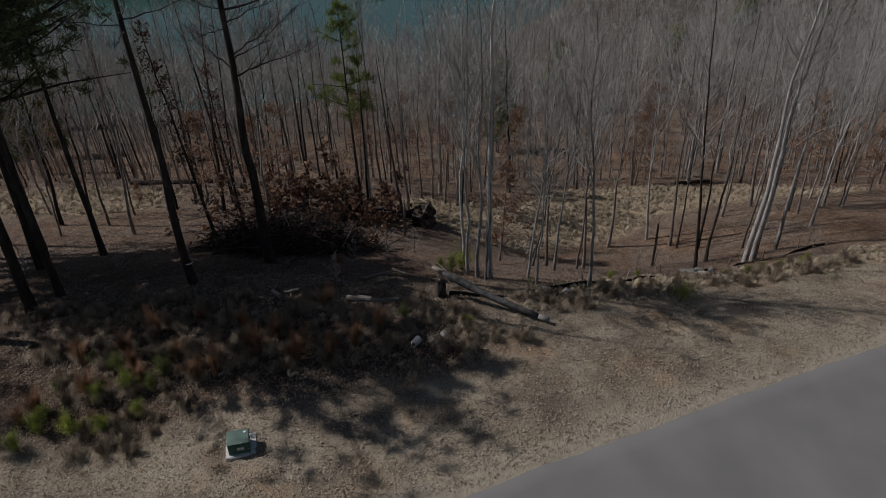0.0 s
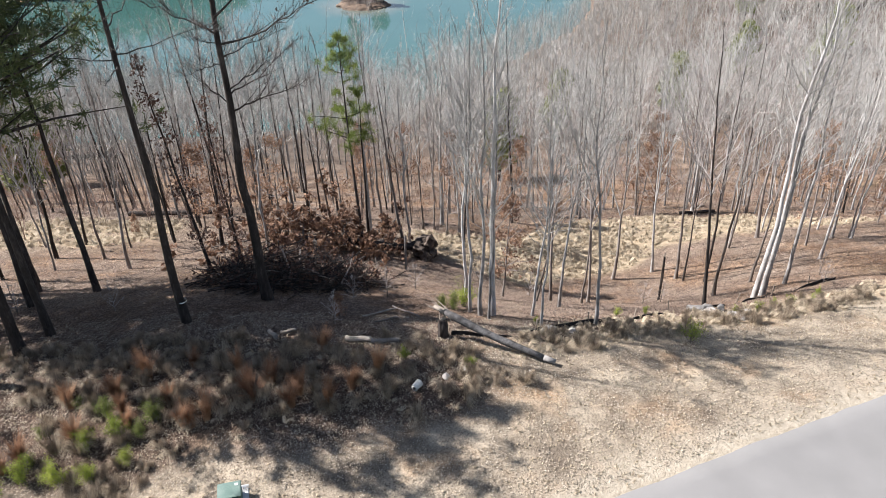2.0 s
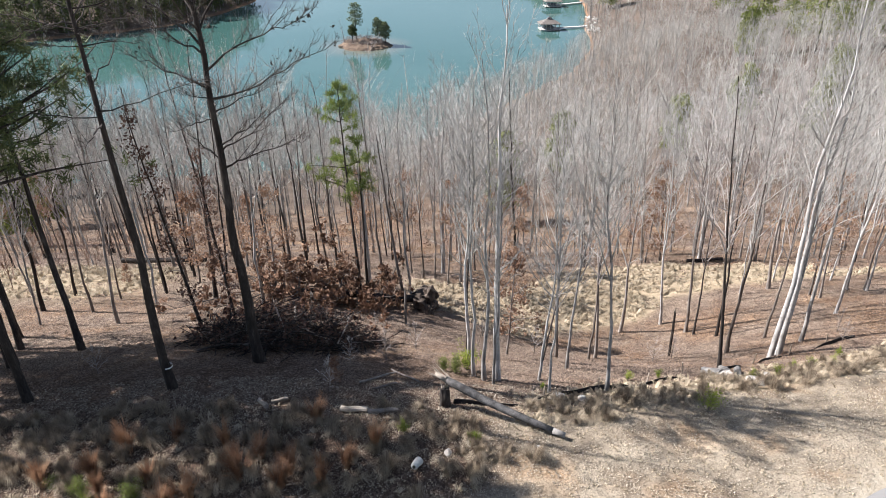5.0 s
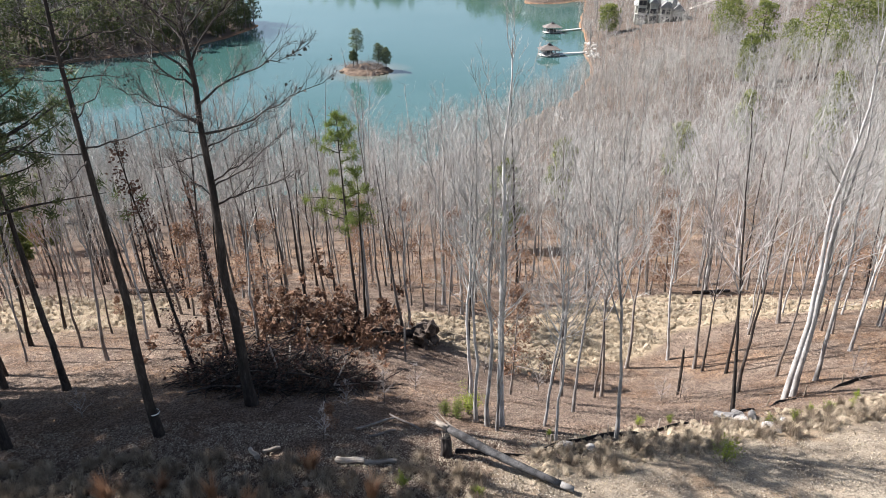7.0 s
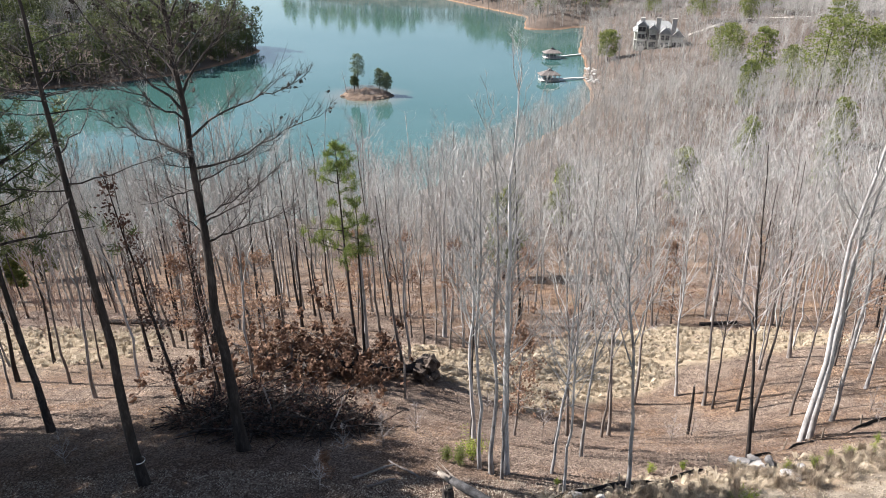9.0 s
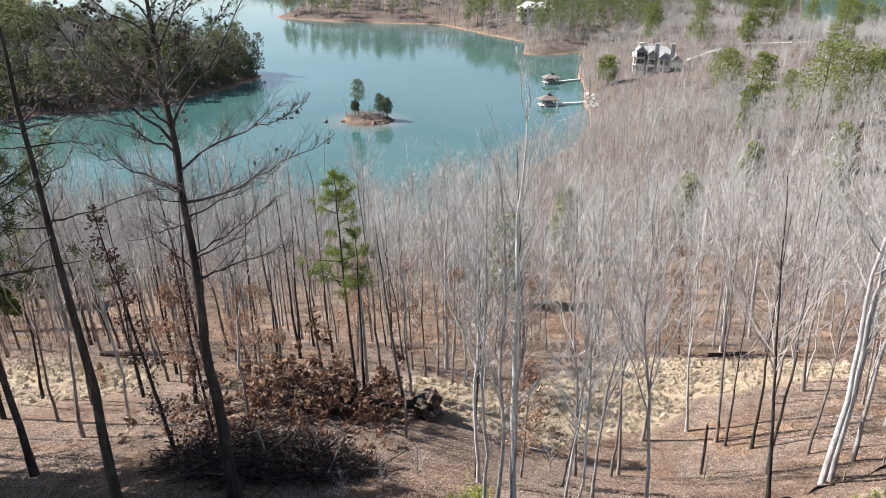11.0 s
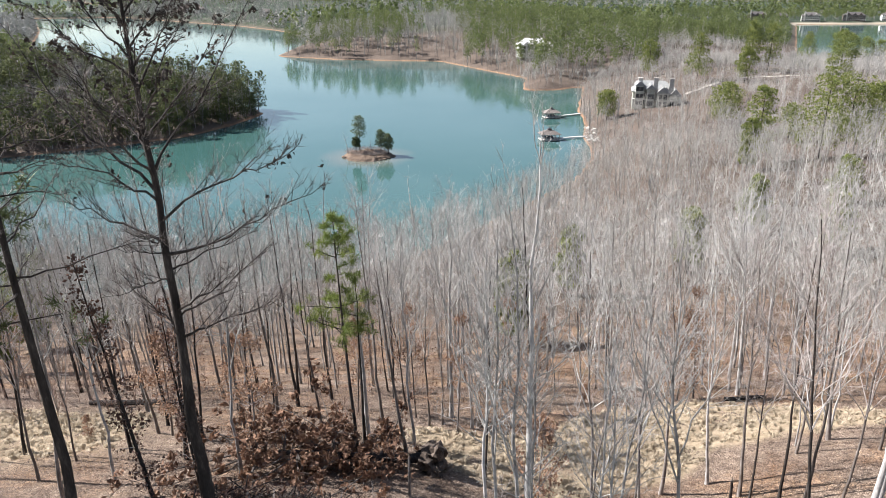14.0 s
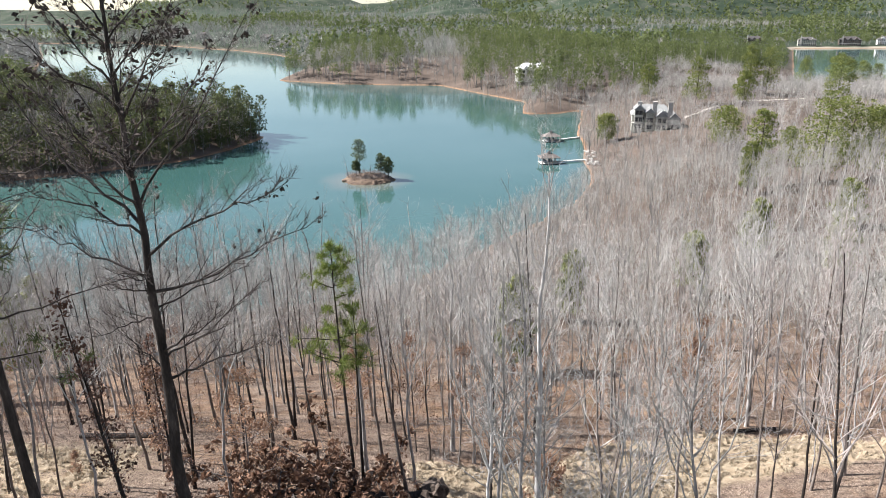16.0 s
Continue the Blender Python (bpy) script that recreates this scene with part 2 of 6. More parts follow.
def water_material():
    m = bpy.data.materials.new("lake_water")
    m.use_nodes = True
    n, l = m.node_tree.nodes, m.node_tree.links
    bsdf = n["Principled BSDF"]
    at = n.new("ShaderNodeTexCoord")
    big = n.new("ShaderNodeTexNoise")
    big.inputs["Scale"].default_value, big.inputs["Detail"].default_value = 0.012, 4
    l.new(at.outputs["Object"], big.inputs["Vector"])
    ramp = n.new("ShaderNodeValToRGB")
    ramp.color_ramp.elements[0].position, ramp.color_ramp.elements[0].color = 0.35, (0.035, 0.087, 0.079, 1)
    ramp.color_ramp.elements[1].position, ramp.color_ramp.elements[1].color = 0.7, (0.056, 0.111, 0.103, 1)
    l.new(big.outputs["Fac"], ramp.inputs[0])
    # the clay shelf round the islet shows through the shallows
    shelf = n.new("ShaderNodeMapping")
    shelf.vector_type = "POINT"
    shelf.inputs["Location"].default_value = (28.3 / 15.5, -245.0 / 17.0, 0)
    shelf.inputs["Scale"].default_value = (1 / 15.5, 1 / 17.0, 0)
    l.new(at.outputs["Object"], shelf.inputs[0])
    away = n.new("ShaderNodeVectorMath")
    away.operation = "LENGTH"
    l.new(shelf.outputs[0], away.inputs[0])
    ragged = n.new("ShaderNodeTexNoise")
    ragged.inputs["Scale"].default_value, ragged.inputs["Detail"].default_value = 0.16, 4
    l.new(at.outputs["Object"], ragged.inputs["Vector"])
    depth = n.new("ShaderNodeMath")
    depth.operation = "MULTIPLY_ADD"
    l.new(ragged.outputs["Fac"], depth.inputs[0])
    depth.inputs[1].default_value = 0.5
    l.new(away.outputs["Value"], depth.inputs[2])
    shallow = n.new("ShaderNodeMapRange")
    l.new(depth.outputs[0], shallow.inputs["Value"])
    shallow.inputs["From Min"].default_value, shallow.inputs["From Max"].default_value = 0.8, 1.35
    shallow.inputs["To Min"].default_value, shallow.inputs["To Max"].default_value = 0.5, 0.0
    bed = n.new("ShaderNodeMix")
    bed.data_type = "RGBA"
    l.new(shallow.outputs["Result"], bed.inputs[0])
    l.new(ramp.outputs[0], bed.inputs[6])
    bed.inputs[7].default_value = (0.17, 0.15, 0.12, 1)
    l.new(bed.outputs[2], bsdf.inputs["Base Color"])
    bsdf.inputs["Roughness"].default_value, bsdf.inputs["IOR"].default_value = 0.05, 1.33
    wave = n.new("ShaderNodeTexNoise")
    wave.inputs["Scale"].default_value, wave.inputs["Detail"].default_value = 0.9, 5
    l.new(at.outputs["Object"], wave.inputs["Vector"])
    b = n.new("ShaderNodeBump")
    b.inputs["Strength"].default_value, b.inputs["Distance"].default_value = 0.28, 0.05
    l.new(wave.outputs["Fac"], b.inputs["Height"])
    l.new(b.outputs[0], bsdf.inputs["Normal"])
    return m


GROUND = ground_material()
WATER = water_material()
ASPHALT = surface("road_asphalt", [(0.168, 0.164, 0.157), (0.188, 0.183, 0.176), (0.208, 0.203, 0.195)], 0.6, 0.9, 0.25, 60)
DARK_BARK = surface("dark_pine_bark", [(0.014, 0.0115, 0.01), (0.034, 0.028, 0.0245), (0.085, 0.072, 0.064)], 6, 0.95, 1.0, 30, (1, 1, 0.25))
GREY_BARK = surface("pale_grey_bark", [(0.09, 0.083, 0.077), (0.28, 0.267, 0.253), (0.51, 0.492, 0.472)], 4, 0.9, 0.6, 18, (1, 1, 0.35), 0.18)
BROWN_BARK = surface("grey_brown_bark", [(0.055, 0.045, 0.038), (0.145, 0.124, 0.109), (0.32, 0.288, 0.262)], 4, 0.92, 0.6, 28, (1, 1, 0.3), 0.18)
DARK_TWIG = surface("dark_twigs", [(0.05, 0.041, 0.036), (0.115, 0.097, 0.087), (0.24, 0.21, 0.19)], 1.5, 0.85, 0, 10, spread=0.15)
GREY_TWIG = surface("pale_twigs", [(0.2, 0.192, 0.176), (0.34, 0.327, 0.304), (0.5, 0.485, 0.455)], 1.5, 0.85, 0, 10, spread=0.15)
BROWN_TWIG = surface("brown_twigs", [(0.18, 0.15, 0.132), (0.32, 0.282, 0.258), (0.48, 0.438, 0.41)], 1.5, 0.85, 0, 10, spread=0.15)
WOOD_TRUNK = surface("wood_trunks", [(0.06, 0.052, 0.046), (0.22, 0.205, 0.19), (0.48, 0.462, 0.44)], 2, 0.9, 0.3, 20, spread=0.3, tone=True)
WOOD_TWIG = surface("wood_twigs", [(0.24, 0.228, 0.203), (0.345, 0.33, 0.298), (0.45, 0.434, 0.398)], 0.4, 0.85, 0, 6, spread=0.22, tone=True)
MID_TWIG = surface("slope_twigs", [(0.25, 0.241, 0.22), (0.39, 0.378, 0.35), (0.54, 0.526, 0.492)], 0.4, 0.85, 0, 6, spread=0.22, tone=True)
BRUSH_TWIG = surface("reddish_brush", [(0.13, 0.08, 0.06), (0.25, 0.17, 0.135), (0.4, 0.31, 0.26)], 0.4, 0.85, 0, 6, spread=0.25, tone=True)
DEAD_LEAF = surface("dead_brown_leaf", [(0.11, 0.06, 0.039), (0.25, 0.148, 0.095), (0.4, 0.27, 0.18)], 2, 0.7, 0, 8, translucent=0.25)
LAWN_CHIP = surface("straw_and_chips", [(0.1, 0.078, 0.06), (0.27, 0.225, 0.172), (0.47, 0.41, 0.33)], 6, 0.85, 0, 14, spread=0.35, tone=True)
LITTER_LEAF = surface("fallen_leaf", [(0.06, 0.041, 0.031), (0.15, 0.107, 0.08), (0.28, 0.215, 0.168)], 6, 0.75, 0, 14, spread=0.25, tone=True)
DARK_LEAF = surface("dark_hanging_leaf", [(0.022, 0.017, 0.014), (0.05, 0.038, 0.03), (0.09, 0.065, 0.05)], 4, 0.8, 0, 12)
PINE_NEEDLE = surface("pine_needles", [(0.06, 0.085, 0.018), (0.14, 0.18, 0.036), (0.25, 0.29, 0.07)], 1.2, 0.6, 0, 9, translucent=0.3)
DARK_NEEDLE = surface("dark_pine_needles", [(0.03, 0.043, 0.016), (0.07, 0.09, 0.032), (0.13, 0.15, 0.058)], 1.2, 0.6, 0, 9, translucent=0.2)
FAR_NEEDLE = surface("far_pine_crowns", [(0.055, 0.075, 0.028), (0.12, 0.148, 0.052), (0.21, 0.235, 0.085)], 0.2, 0.7, 0, 2, spread=0.28, tone=True, translucent=0.4)
TAN_GRASS = surface("dry_tan_grass", [(0.25, 0.196, 0.13), (0.42, 0.348, 0.248), (0.57, 0.49, 0.37)], 2, 0.7, 0, 15, spread=0.2, tone=True, translucent=0.25)
OLIVE_NEEDLE = surface("olive_pine_needles", [(0.055, 0.075, 0.02), (0.15, 0.175, 0.046), (0.27, 0.29, 0.08)], 0.8, 0.65, 0, 6, spread=0.2, tone=True, translucent=0.38)
# darker copy of the far crowns, with shade put into the colour
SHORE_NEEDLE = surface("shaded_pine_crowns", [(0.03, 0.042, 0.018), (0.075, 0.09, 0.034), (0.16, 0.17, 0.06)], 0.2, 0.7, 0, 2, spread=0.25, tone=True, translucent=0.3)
RUST_LEAF = surface("dark_rust_leaf", [(0.045, 0.026, 0.02), (0.105, 0.058, 0.042), (0.19, 0.12, 0.088)], 2, 0.7, 0, 8, translucent=0.2)
TUFT_GRASS = surface("dry_tuft_grass", [(0.095, 0.07, 0.05), (0.27, 0.212, 0.15), (0.5, 0.425, 0.32)], 3, 0.7, 0, 20, spread=0.3, tone=True, translucent=0.25)
RED_GRASS = surface("russet_broom_grass", [(0.16, 0.08, 0.045), (0.32, 0.18, 0.105), (0.46, 0.3, 0.19)], 4, 0.7, 0, 20, translucent=0.3)
GREEN_SHRUB = surface("yellow_green_leaves", [(0.1, 0.135, 0.018), (0.22, 0.265, 0.04), (0.36, 0.39, 0.08)], 4, 0.6, 0, 15, translucent=0.35)
LOG_BARK = surface("weathered_log", [(0.025, 0.023, 0.022), (0.058, 0.055, 0.053), (0.15, 0.145, 0.14)], 4, 0.9, 0.6, 30, (1, 1, 1))
BARE_WOOD = surface("bare_pale_wood", [(0.18, 0.15, 0.12), (0.29, 0.25, 0.205), (0.41, 0.36, 0.305)], 5, 0.8, 0.3, 40)
GREY_WOOD = surface("grey_bare_wood", [(0.11, 0.104, 0.097), (0.19, 0.18, 0.168), (0.29, 0.276, 0.26)], 5, 0.85, 0.4, 40)
ROCK = surface("pale_rock", [(0.25, 0.23, 0.2), (0.44, 0.41, 0.37), (0.62, 0.59, 0.54)], 4, 0.9, 0.6, 25)
BROWN_ROCK = surface("red_brown_rock", [(0.07, 0.05, 0.037), (0.15, 0.108, 0.077), (0.27, 0.2, 0.14)], 0.6, 0.9, 0.6, 5)
EARTH = surface("dark_root_earth", [(0.018, 0.014, 0.011), (0.05, 0.039, 0.031), (0.13, 0.103, 0.084)], 3, 0.95, 0.9, 18)


# ---- mesh tools ----
class Geo:
    """Gathers triangles: vertices, faces, a tone for each vertex and a material slot for each face."""

    def __init__(self):
        self.v, self.f, self.t, self.s, self.n = [], [], [], [], 0

    def add(self, v, f, tone=0.5, slot=0):
        v, f = np.asarray(v, float).reshape(-1, 3), np.asarray(f, int).reshape(-1, 3)
        self.v.append(v)
        self.f.append(f + self.n)
        self.t.append(np.broadcast_to(np.asarray(tone, float), (len(v),)))
        self.s.append(np.full(len(f), slot))
        self.n += len(v)

    def arrays(self):
        if not self.v:
            return np.zeros((0, 3)), np.zeros((0, 3), int), np.zeros(0), np.zeros(0, int)
        return np.concatenate(self.v), np.concatenate(self.f), np.concatenate(self.t), np.concatenate(self.s)

    def merge(self, other, slot=0, tone=None):
        v, f, t, _ = other.arrays()
        if len(v):
            self.add(v, f, t if tone is None else tone, slot)

    def mesh(self, name, materials, shade=False):
        v, f, t, s = self.arrays()
        me = bpy.data.meshes.new(name)
        me.vertices.add(len(v))
        me.vertices.foreach_set("co", v.astype(np.float32).ravel())
        me.loops.add(len(f) * 3)
        me.loops.foreach_set("vertex_index", f.astype(np.int32).ravel())
        me.polygons.add(len(f))
        me.polygons.foreach_set("loop_start", np.arange(0, len(f) * 3, 3, dtype=np.int32))
        me.polygons.foreach_set("material_index", s.astype(np.int32))
        me.polygons.foreach_set("use_smooth", np.full(len(f), shade))
        me.attributes.new("tone", "FLOAT", "POINT").data.foreach_set("value", t.astype(np.float32))
        for m in materials if isinstance(materials, (list, tuple)) else [materials]:
            me.materials.append(m)
        me.update(calc_edges=True)
        return me


def part(name, geo, material, parent, label="", shade=False):
    """One mesh object under a thing or a part."""
    me = geo if isinstance(geo, bpy.types.Mesh) else geo.mesh(name, material, shade)
    ob = new(name, me)
    ob.parent = parent
    return tagged(ob, label)


def empty(name, label, category, group=""):
    return tagged(new(name), label, category, group)


def tube(geo, pts, radii, sides=6, cap=False, tone=0.5, rough=0.0, rng=None):
    pts, radii = np.asarray(pts, float), np.asarray(radii, float)
    k = len(pts)
    along = np.gradient(pts, axis=0)
    along /= np.linalg.norm(along, axis=1)[:, None] + 1e-9
    ref = np.where(np.abs(along[:, 2:3]) > 0.9, np.array([[1.0, 0, 0]]), np.array([[0, 0, 1.0]]))
    u = np.cross(along, ref)
    u /= np.linalg.norm(u, axis=1)[:, None] + 1e-9
    w = np.cross(along, u)
    a = np.arange(sides) * 2 * math.pi / sides
    r = radii[:, None] * (1 + (rng.uniform(-rough, rough, (k, sides)) if rough else 0))
    ring = pts[:, None] + r[:, :, None] * (np.cos(a)[None, :, None] * u[:, None] + np.sin(a)[None, :, None] * w[:, None])
    i, j = np.meshgrid(np.arange(k - 1), np.arange(sides), indexing="ij")
    p, q = i * sides + j, i * sides + (j + 1) % sides
    f = np.concatenate([np.stack([p, q, q + sides], -1).reshape(-1, 3), np.stack([p, q + sides, p + sides], -1).reshape(-1, 3)])
    v = ring.reshape(-1, 3)
    if cap:
        v = np.concatenate([v, pts[:1], pts[-1:]])
        b, t = k * sides, k * sides + 1
        j = np.arange(sides)
        f = np.concatenate([f, np.stack([(j + 1) % sides, j, np.full(sides, b)], -1),
                            np.stack([(k - 1) * sides + j, (k - 1) * sides + (j + 1) % sides, np.full(sides, t)], -1)])
    geo.add(v, f, tone)


def slivers(geo, base, tip, width, rng, tone=0.5):
    """Thin pointed twigs or blades, one triangle each."""
    base, tip = np.asarray(base, float), np.asarray(tip, float)
    k = len(base)
    side = np.cross(tip - base, rng.normal(size=(k, 3)))
    side *= (np.asarray(width) / (np.linalg.norm(side, axis=1) + 1e-9))[:, None] / 2
    v = np.stack([base - side, base + side, tip], 1).reshape(-1, 3)
    geo.add(v, np.arange(3 * k).reshape(-1, 3), np.repeat(np.broadcast_to(tone, (k,)), 3))


def flakes(geo, at, size, rng, tone=0.5, long=1.6, flat=0.0):
    """Small leaves: two triangles each, folded along the middle."""
    at = np.asarray(at, float)
    k = len(at)
    size = np.broadcast_to(size, (k,))[:, None]
    d = rng.normal(size=(k, 3))
    d[:, 2] *= 1 - flat
    d /= np.linalg.norm(d, axis=1)[:, None] + 1e-9
    e = np.cross(d, rng.normal(size=(k, 3)) * (1 - flat) + np.array([0, 0, flat * 2]))
    e /= np.linalg.norm(e, axis=1)[:, None] + 1e-9
    up = np.cross(d, e)
    a, b = at - d * size * long / 2, at + d * size * long / 2
    v = np.stack([a, at + e * size / 2 + up * size * 0.18, b, at - e * size / 2 + up * size * 0.18], 1).reshape(-1, 3)
    i = np.arange(k)[:, None] * 4
    f = np.concatenate([i + np.array([[0, 1, 2]]), i + np.array([[0, 2, 3]])])
    geo.add(v, f, np.repeat(np.broadcast_to(tone, (k,)), 4))


def stone(geo, centre, size, rng, tone=0.5, rough=0.18):
    """A rough boulder from a distorted icosphere."""
    bm = bmesh.new()
    bmesh.ops.create_icosphere(bm, subdivisions=2, radius=1)
    v = np.array([x.co for x in bm.verts])
    f = np.array([[y.index for y in x.verts] for x in bm.faces])
    bm.free()
    off = rng.uniform(0, 50)
    k = np.array([noise.noise(Vector(x * 1.3 + off)) + 0.5 * noise.noise(Vector(x * 3.1 + off)) for x in v])
    geo.add(v * (1 + rough * 2 * k)[:, None] * np.asarray(size) + np.asarray(centre), f, tone)


def box(geo, lo, hi, m=None, tone=0.5):
    (a, b, c), (d, e, g) = lo, hi
    v = np.array([(a, b, c), (d, b, c), (d, e, c), (a, e, c), (a, b, g), (d, b, g), (d, e, g), (a, e, g)], float)
    if m is not None:
        v = v @ np.array(m.to_3x3()).T + np.array(m.translation)
    f = [(0, 2, 1), (0, 3, 2), (4, 5, 6), (4, 6, 7), (0, 1, 5), (0, 5, 4), (1, 2, 6), (1, 6, 5), (2, 3, 7), (2, 7, 6), (3, 0, 4), (3, 4, 7)]
    geo.add(v, f, tone)


def turned(v, angle):
    """Rows of xyz turned about z."""
    c, s = math.cos(angle), math.sin(angle)
    return np.asarray(v) @ np.array([[c, s, 0], [-s, c, 0], [0, 0, 1]])


def scatter(template, places, rng, low=0.85, high=1.2, lean=0.05, tilt=0.0):
    """Copies of a template's triangles at many places, turned, scaled and toned one by one, as one mesh."""
    v, f, t, s = template.arrays()
    k = len(places)
    a, size = rng.uniform(0, 2 * math.pi, k), rng.uniform(low, high, k)
    c, n = np.cos(a), np.sin(a)
    x = v[None, :, 0] * c[:, None] - v[None, :, 1] * n[:, None]
    y = v[None, :, 0] * n[:, None] + v[None, :, 1] * c[:, None]
    z = np.broadcast_to(v[None, :, 2], x.shape)
    lx, ly = rng.normal(0, lean, (2, k, 1))
    lx = lx + tilt
    out = np.stack([x + lx * z, y + ly * z, z], -1) * size[:, None, None] + np.asarray(places)[:, None]
    faces = (f[None] + (np.arange(k) * len(v))[:, None, None]).reshape(-1, 3)
    tone = np.clip(t[None] * 0.65 + rng.uniform(0, 0.45, k)[:, None], 0, 1)
    return out.reshape(-1, 3), faces, tone.reshape(-1), np.tile(s, k)


def grove(name, templates, places, rng, materials, label, category, low=0.85, high=1.2, lean=0.05, tilt=0.0):
    """One object of kind stuff: a wood whose trees nobody could count."""
    geo = Geo()
    pick = rng.integers(0, len(templates), len(places))
    for i, tpl in enumerate(templates):
        chosen = places[pick == i]
        if len(chosen):
            v, f, t, s = scatter(tpl, chosen, rng, low, high, lean, tilt)
            geo.v.append(v)
            geo.f.append(f + geo.n)
            geo.t.append(t)
            geo.s.append(s)
            geo.n += len(v)
    ob = new(name, geo.mesh(name, materials))
    return tagged(ob, label, category, kind="stuff")


def spots(rng, x0, x1, y0, y1, step, test=None):
    """A jittered grid of places on the ground, kept where test(x, y) holds."""
    x, y = np.meshgrid(np.arange(x0, x1, step), np.arange(y0, y1, step))
    x, y = x.ravel() + rng.uniform(-0.5, 0.5, x.size) * step, y.ravel() + rng.uniform(-0.5, 0.5, y.size) * step
    keep = np.abs(x) < 0.72 * y + 14
    if test is not None:
        keep &= test(x, y)
    x, y = x[keep], y[keep]
    return np.stack([x, y, ground_height(x, y)], 1)


# ---- trees ----
def grow(rng, height, radius, lean=(0, 0), first=0.4, limbs=18, reach=0.22, rise=0.8, sub=7, twigs=5, sides=8, wobble=0.0055, crook=0.28, thick=0.0075, pieces=None, forks=0, fork_from=0, fork_rise=2.2):
    """A leafless tree: trunk, limbs and twigs as separate shapes, with the places of its twig ends."""
    trunk, branch, twig = Geo(), Geo(), Geo()
    k = 14
    s = np.linspace(0, 1, k)
    drift = np.cumsum(rng.normal(0, wobble * height / 3, (k, 2)), axis=0)
    drift -= drift[0]
    pts = np.stack([drift[:, 0] + lean[0] * s * height, drift[:, 1] + lean[1] * s * height, s * height], 1)
    pts[0, 2] = -0.25
    rad = radius * (1 - 0.93 * s ** (0.62 if forks else 0.9)) + 0.008
    rad[0] *= 1.22
    tube(trunk, pts, rad, sides, rough=0.06, rng=rng)
    ends = []
    pieces = [] if pieces is None else pieces
    at = np.sort(rng.uniform(first, 0.985, limbs))
    spin = rng.uniform(0, 6.28)
    for i, q in enumerate(at):
        spin += 2.4 + rng.normal(0, 0.5)
        p0 = np.array([np.interp(q, s, pts[:, c]) for c in range(3)])
        r0 = np.interp(q, s, rad)
        length = height * reach * (1.15 - 0.75 * ((q - first) / (1 - first)) ** 1.3) * rng.uniform(0.6, 1.2)
        up = rise * rng.uniform(0.55, 1.3) * (0.6 + 1.3 * (q - first) / (1 - first))
        leader = fork_from <= i < fork_from + forks
        if leader:
            length, up = (height - p0[2]) * rng.uniform(0.75, 1.0), fork_rise * rng.uniform(1.0, 1.8)
        d = np.array([math.cos(spin), math.sin(spin), up])
        d /= np.linalg.norm(d)
        u = np.linspace(0, 1, 8)[:, None]
        bend = np.cumsum(rng.normal(0, crook, (8, 3)), axis=0) * length / 8
        line = p0 + d * u * length + np.array([0, 0, 1]) * u ** 2 * length * rng.uniform(-0.1, 0.3) + (bend - bend[0]) * u ** 0.5
        rr = (r0 * 0.62 if leader else min(r0 * 0.55, thick * length + 0.006)) * (1 - 0.85 * u[:, 0] ** 0.8) + 0.003
        limb = Geo()
        tube(limb, line, rr, 5)
        pieces.append(limb)
        for g in range(sub * 2 if leader else sub):
            w = rng.uniform(0.25, 1.0)
            b0 = np.array([np.interp(w, u[:, 0], line[:, c]) for c in range(3)])
            e = d * 0.7 + rng.normal(0, 0.55, 3) + np.array([0, 0, 0.35])
            e /= np.linalg.norm(e)
            sl = length * rng.uniform(0.22, 0.5) * (1.1 - 0.5 * w) * (0.6 if leader else 1)
            mid = b0 + e * sl * 0.5 + rng.normal(0, 0.05, 3) * sl
            tip = b0 + e * sl + rng.normal(0, 0.12, 3) * sl + np.array([0, 0, 0.08 * sl])
            tube(limb, [b0, mid, tip], [0.003 + 0.0035 * sl, 0.0025 + 0.002 * sl, 0.0015], 3)
            ends.append(tip)
            if twigs:
                h = rng.uniform(0.2, 1.0, twigs)[:, None]
                tb = np.where(h < 0.5, b0 + (mid - b0) * h * 2, mid + (tip - mid) * (h * 2 - 1))
                tv = e * 0.6 + rng.normal(0, 0.6, (twigs, 3)) + np.array([0, 0, 0.3])
                tl = (sl * rng.uniform(0.25, 0.6, twigs))[:, None]
                tt = tb + tv / np.linalg.norm(tv, axis=1)[:, None] * tl
                slivers(twig, tb, tt, 0.0085 + 0 * tl[:, 0], rng)
                ends.extend(tt[:2])
    for limb in pieces:
        branch.merge(limb)
    return trunk, branch, twig, np.array(ends), pts, rad


def needle_clump(geo, centre, size, count, rng, width=0.03):
    """A tuft of long needles standing out round a twig end."""
    d = rng.normal(size=(count, 3)) + np.array([0, 0, 0.35])
    d /= np.linalg.norm(d, axis=1)[:, None]
    base = np.asarray(centre) + rng.normal(0, size * 0.22, (count, 3))
    slivers(geo, base, base + d * size * rng.uniform(0.6, 1.1, (count, 1)), np.full(count, width), rng)


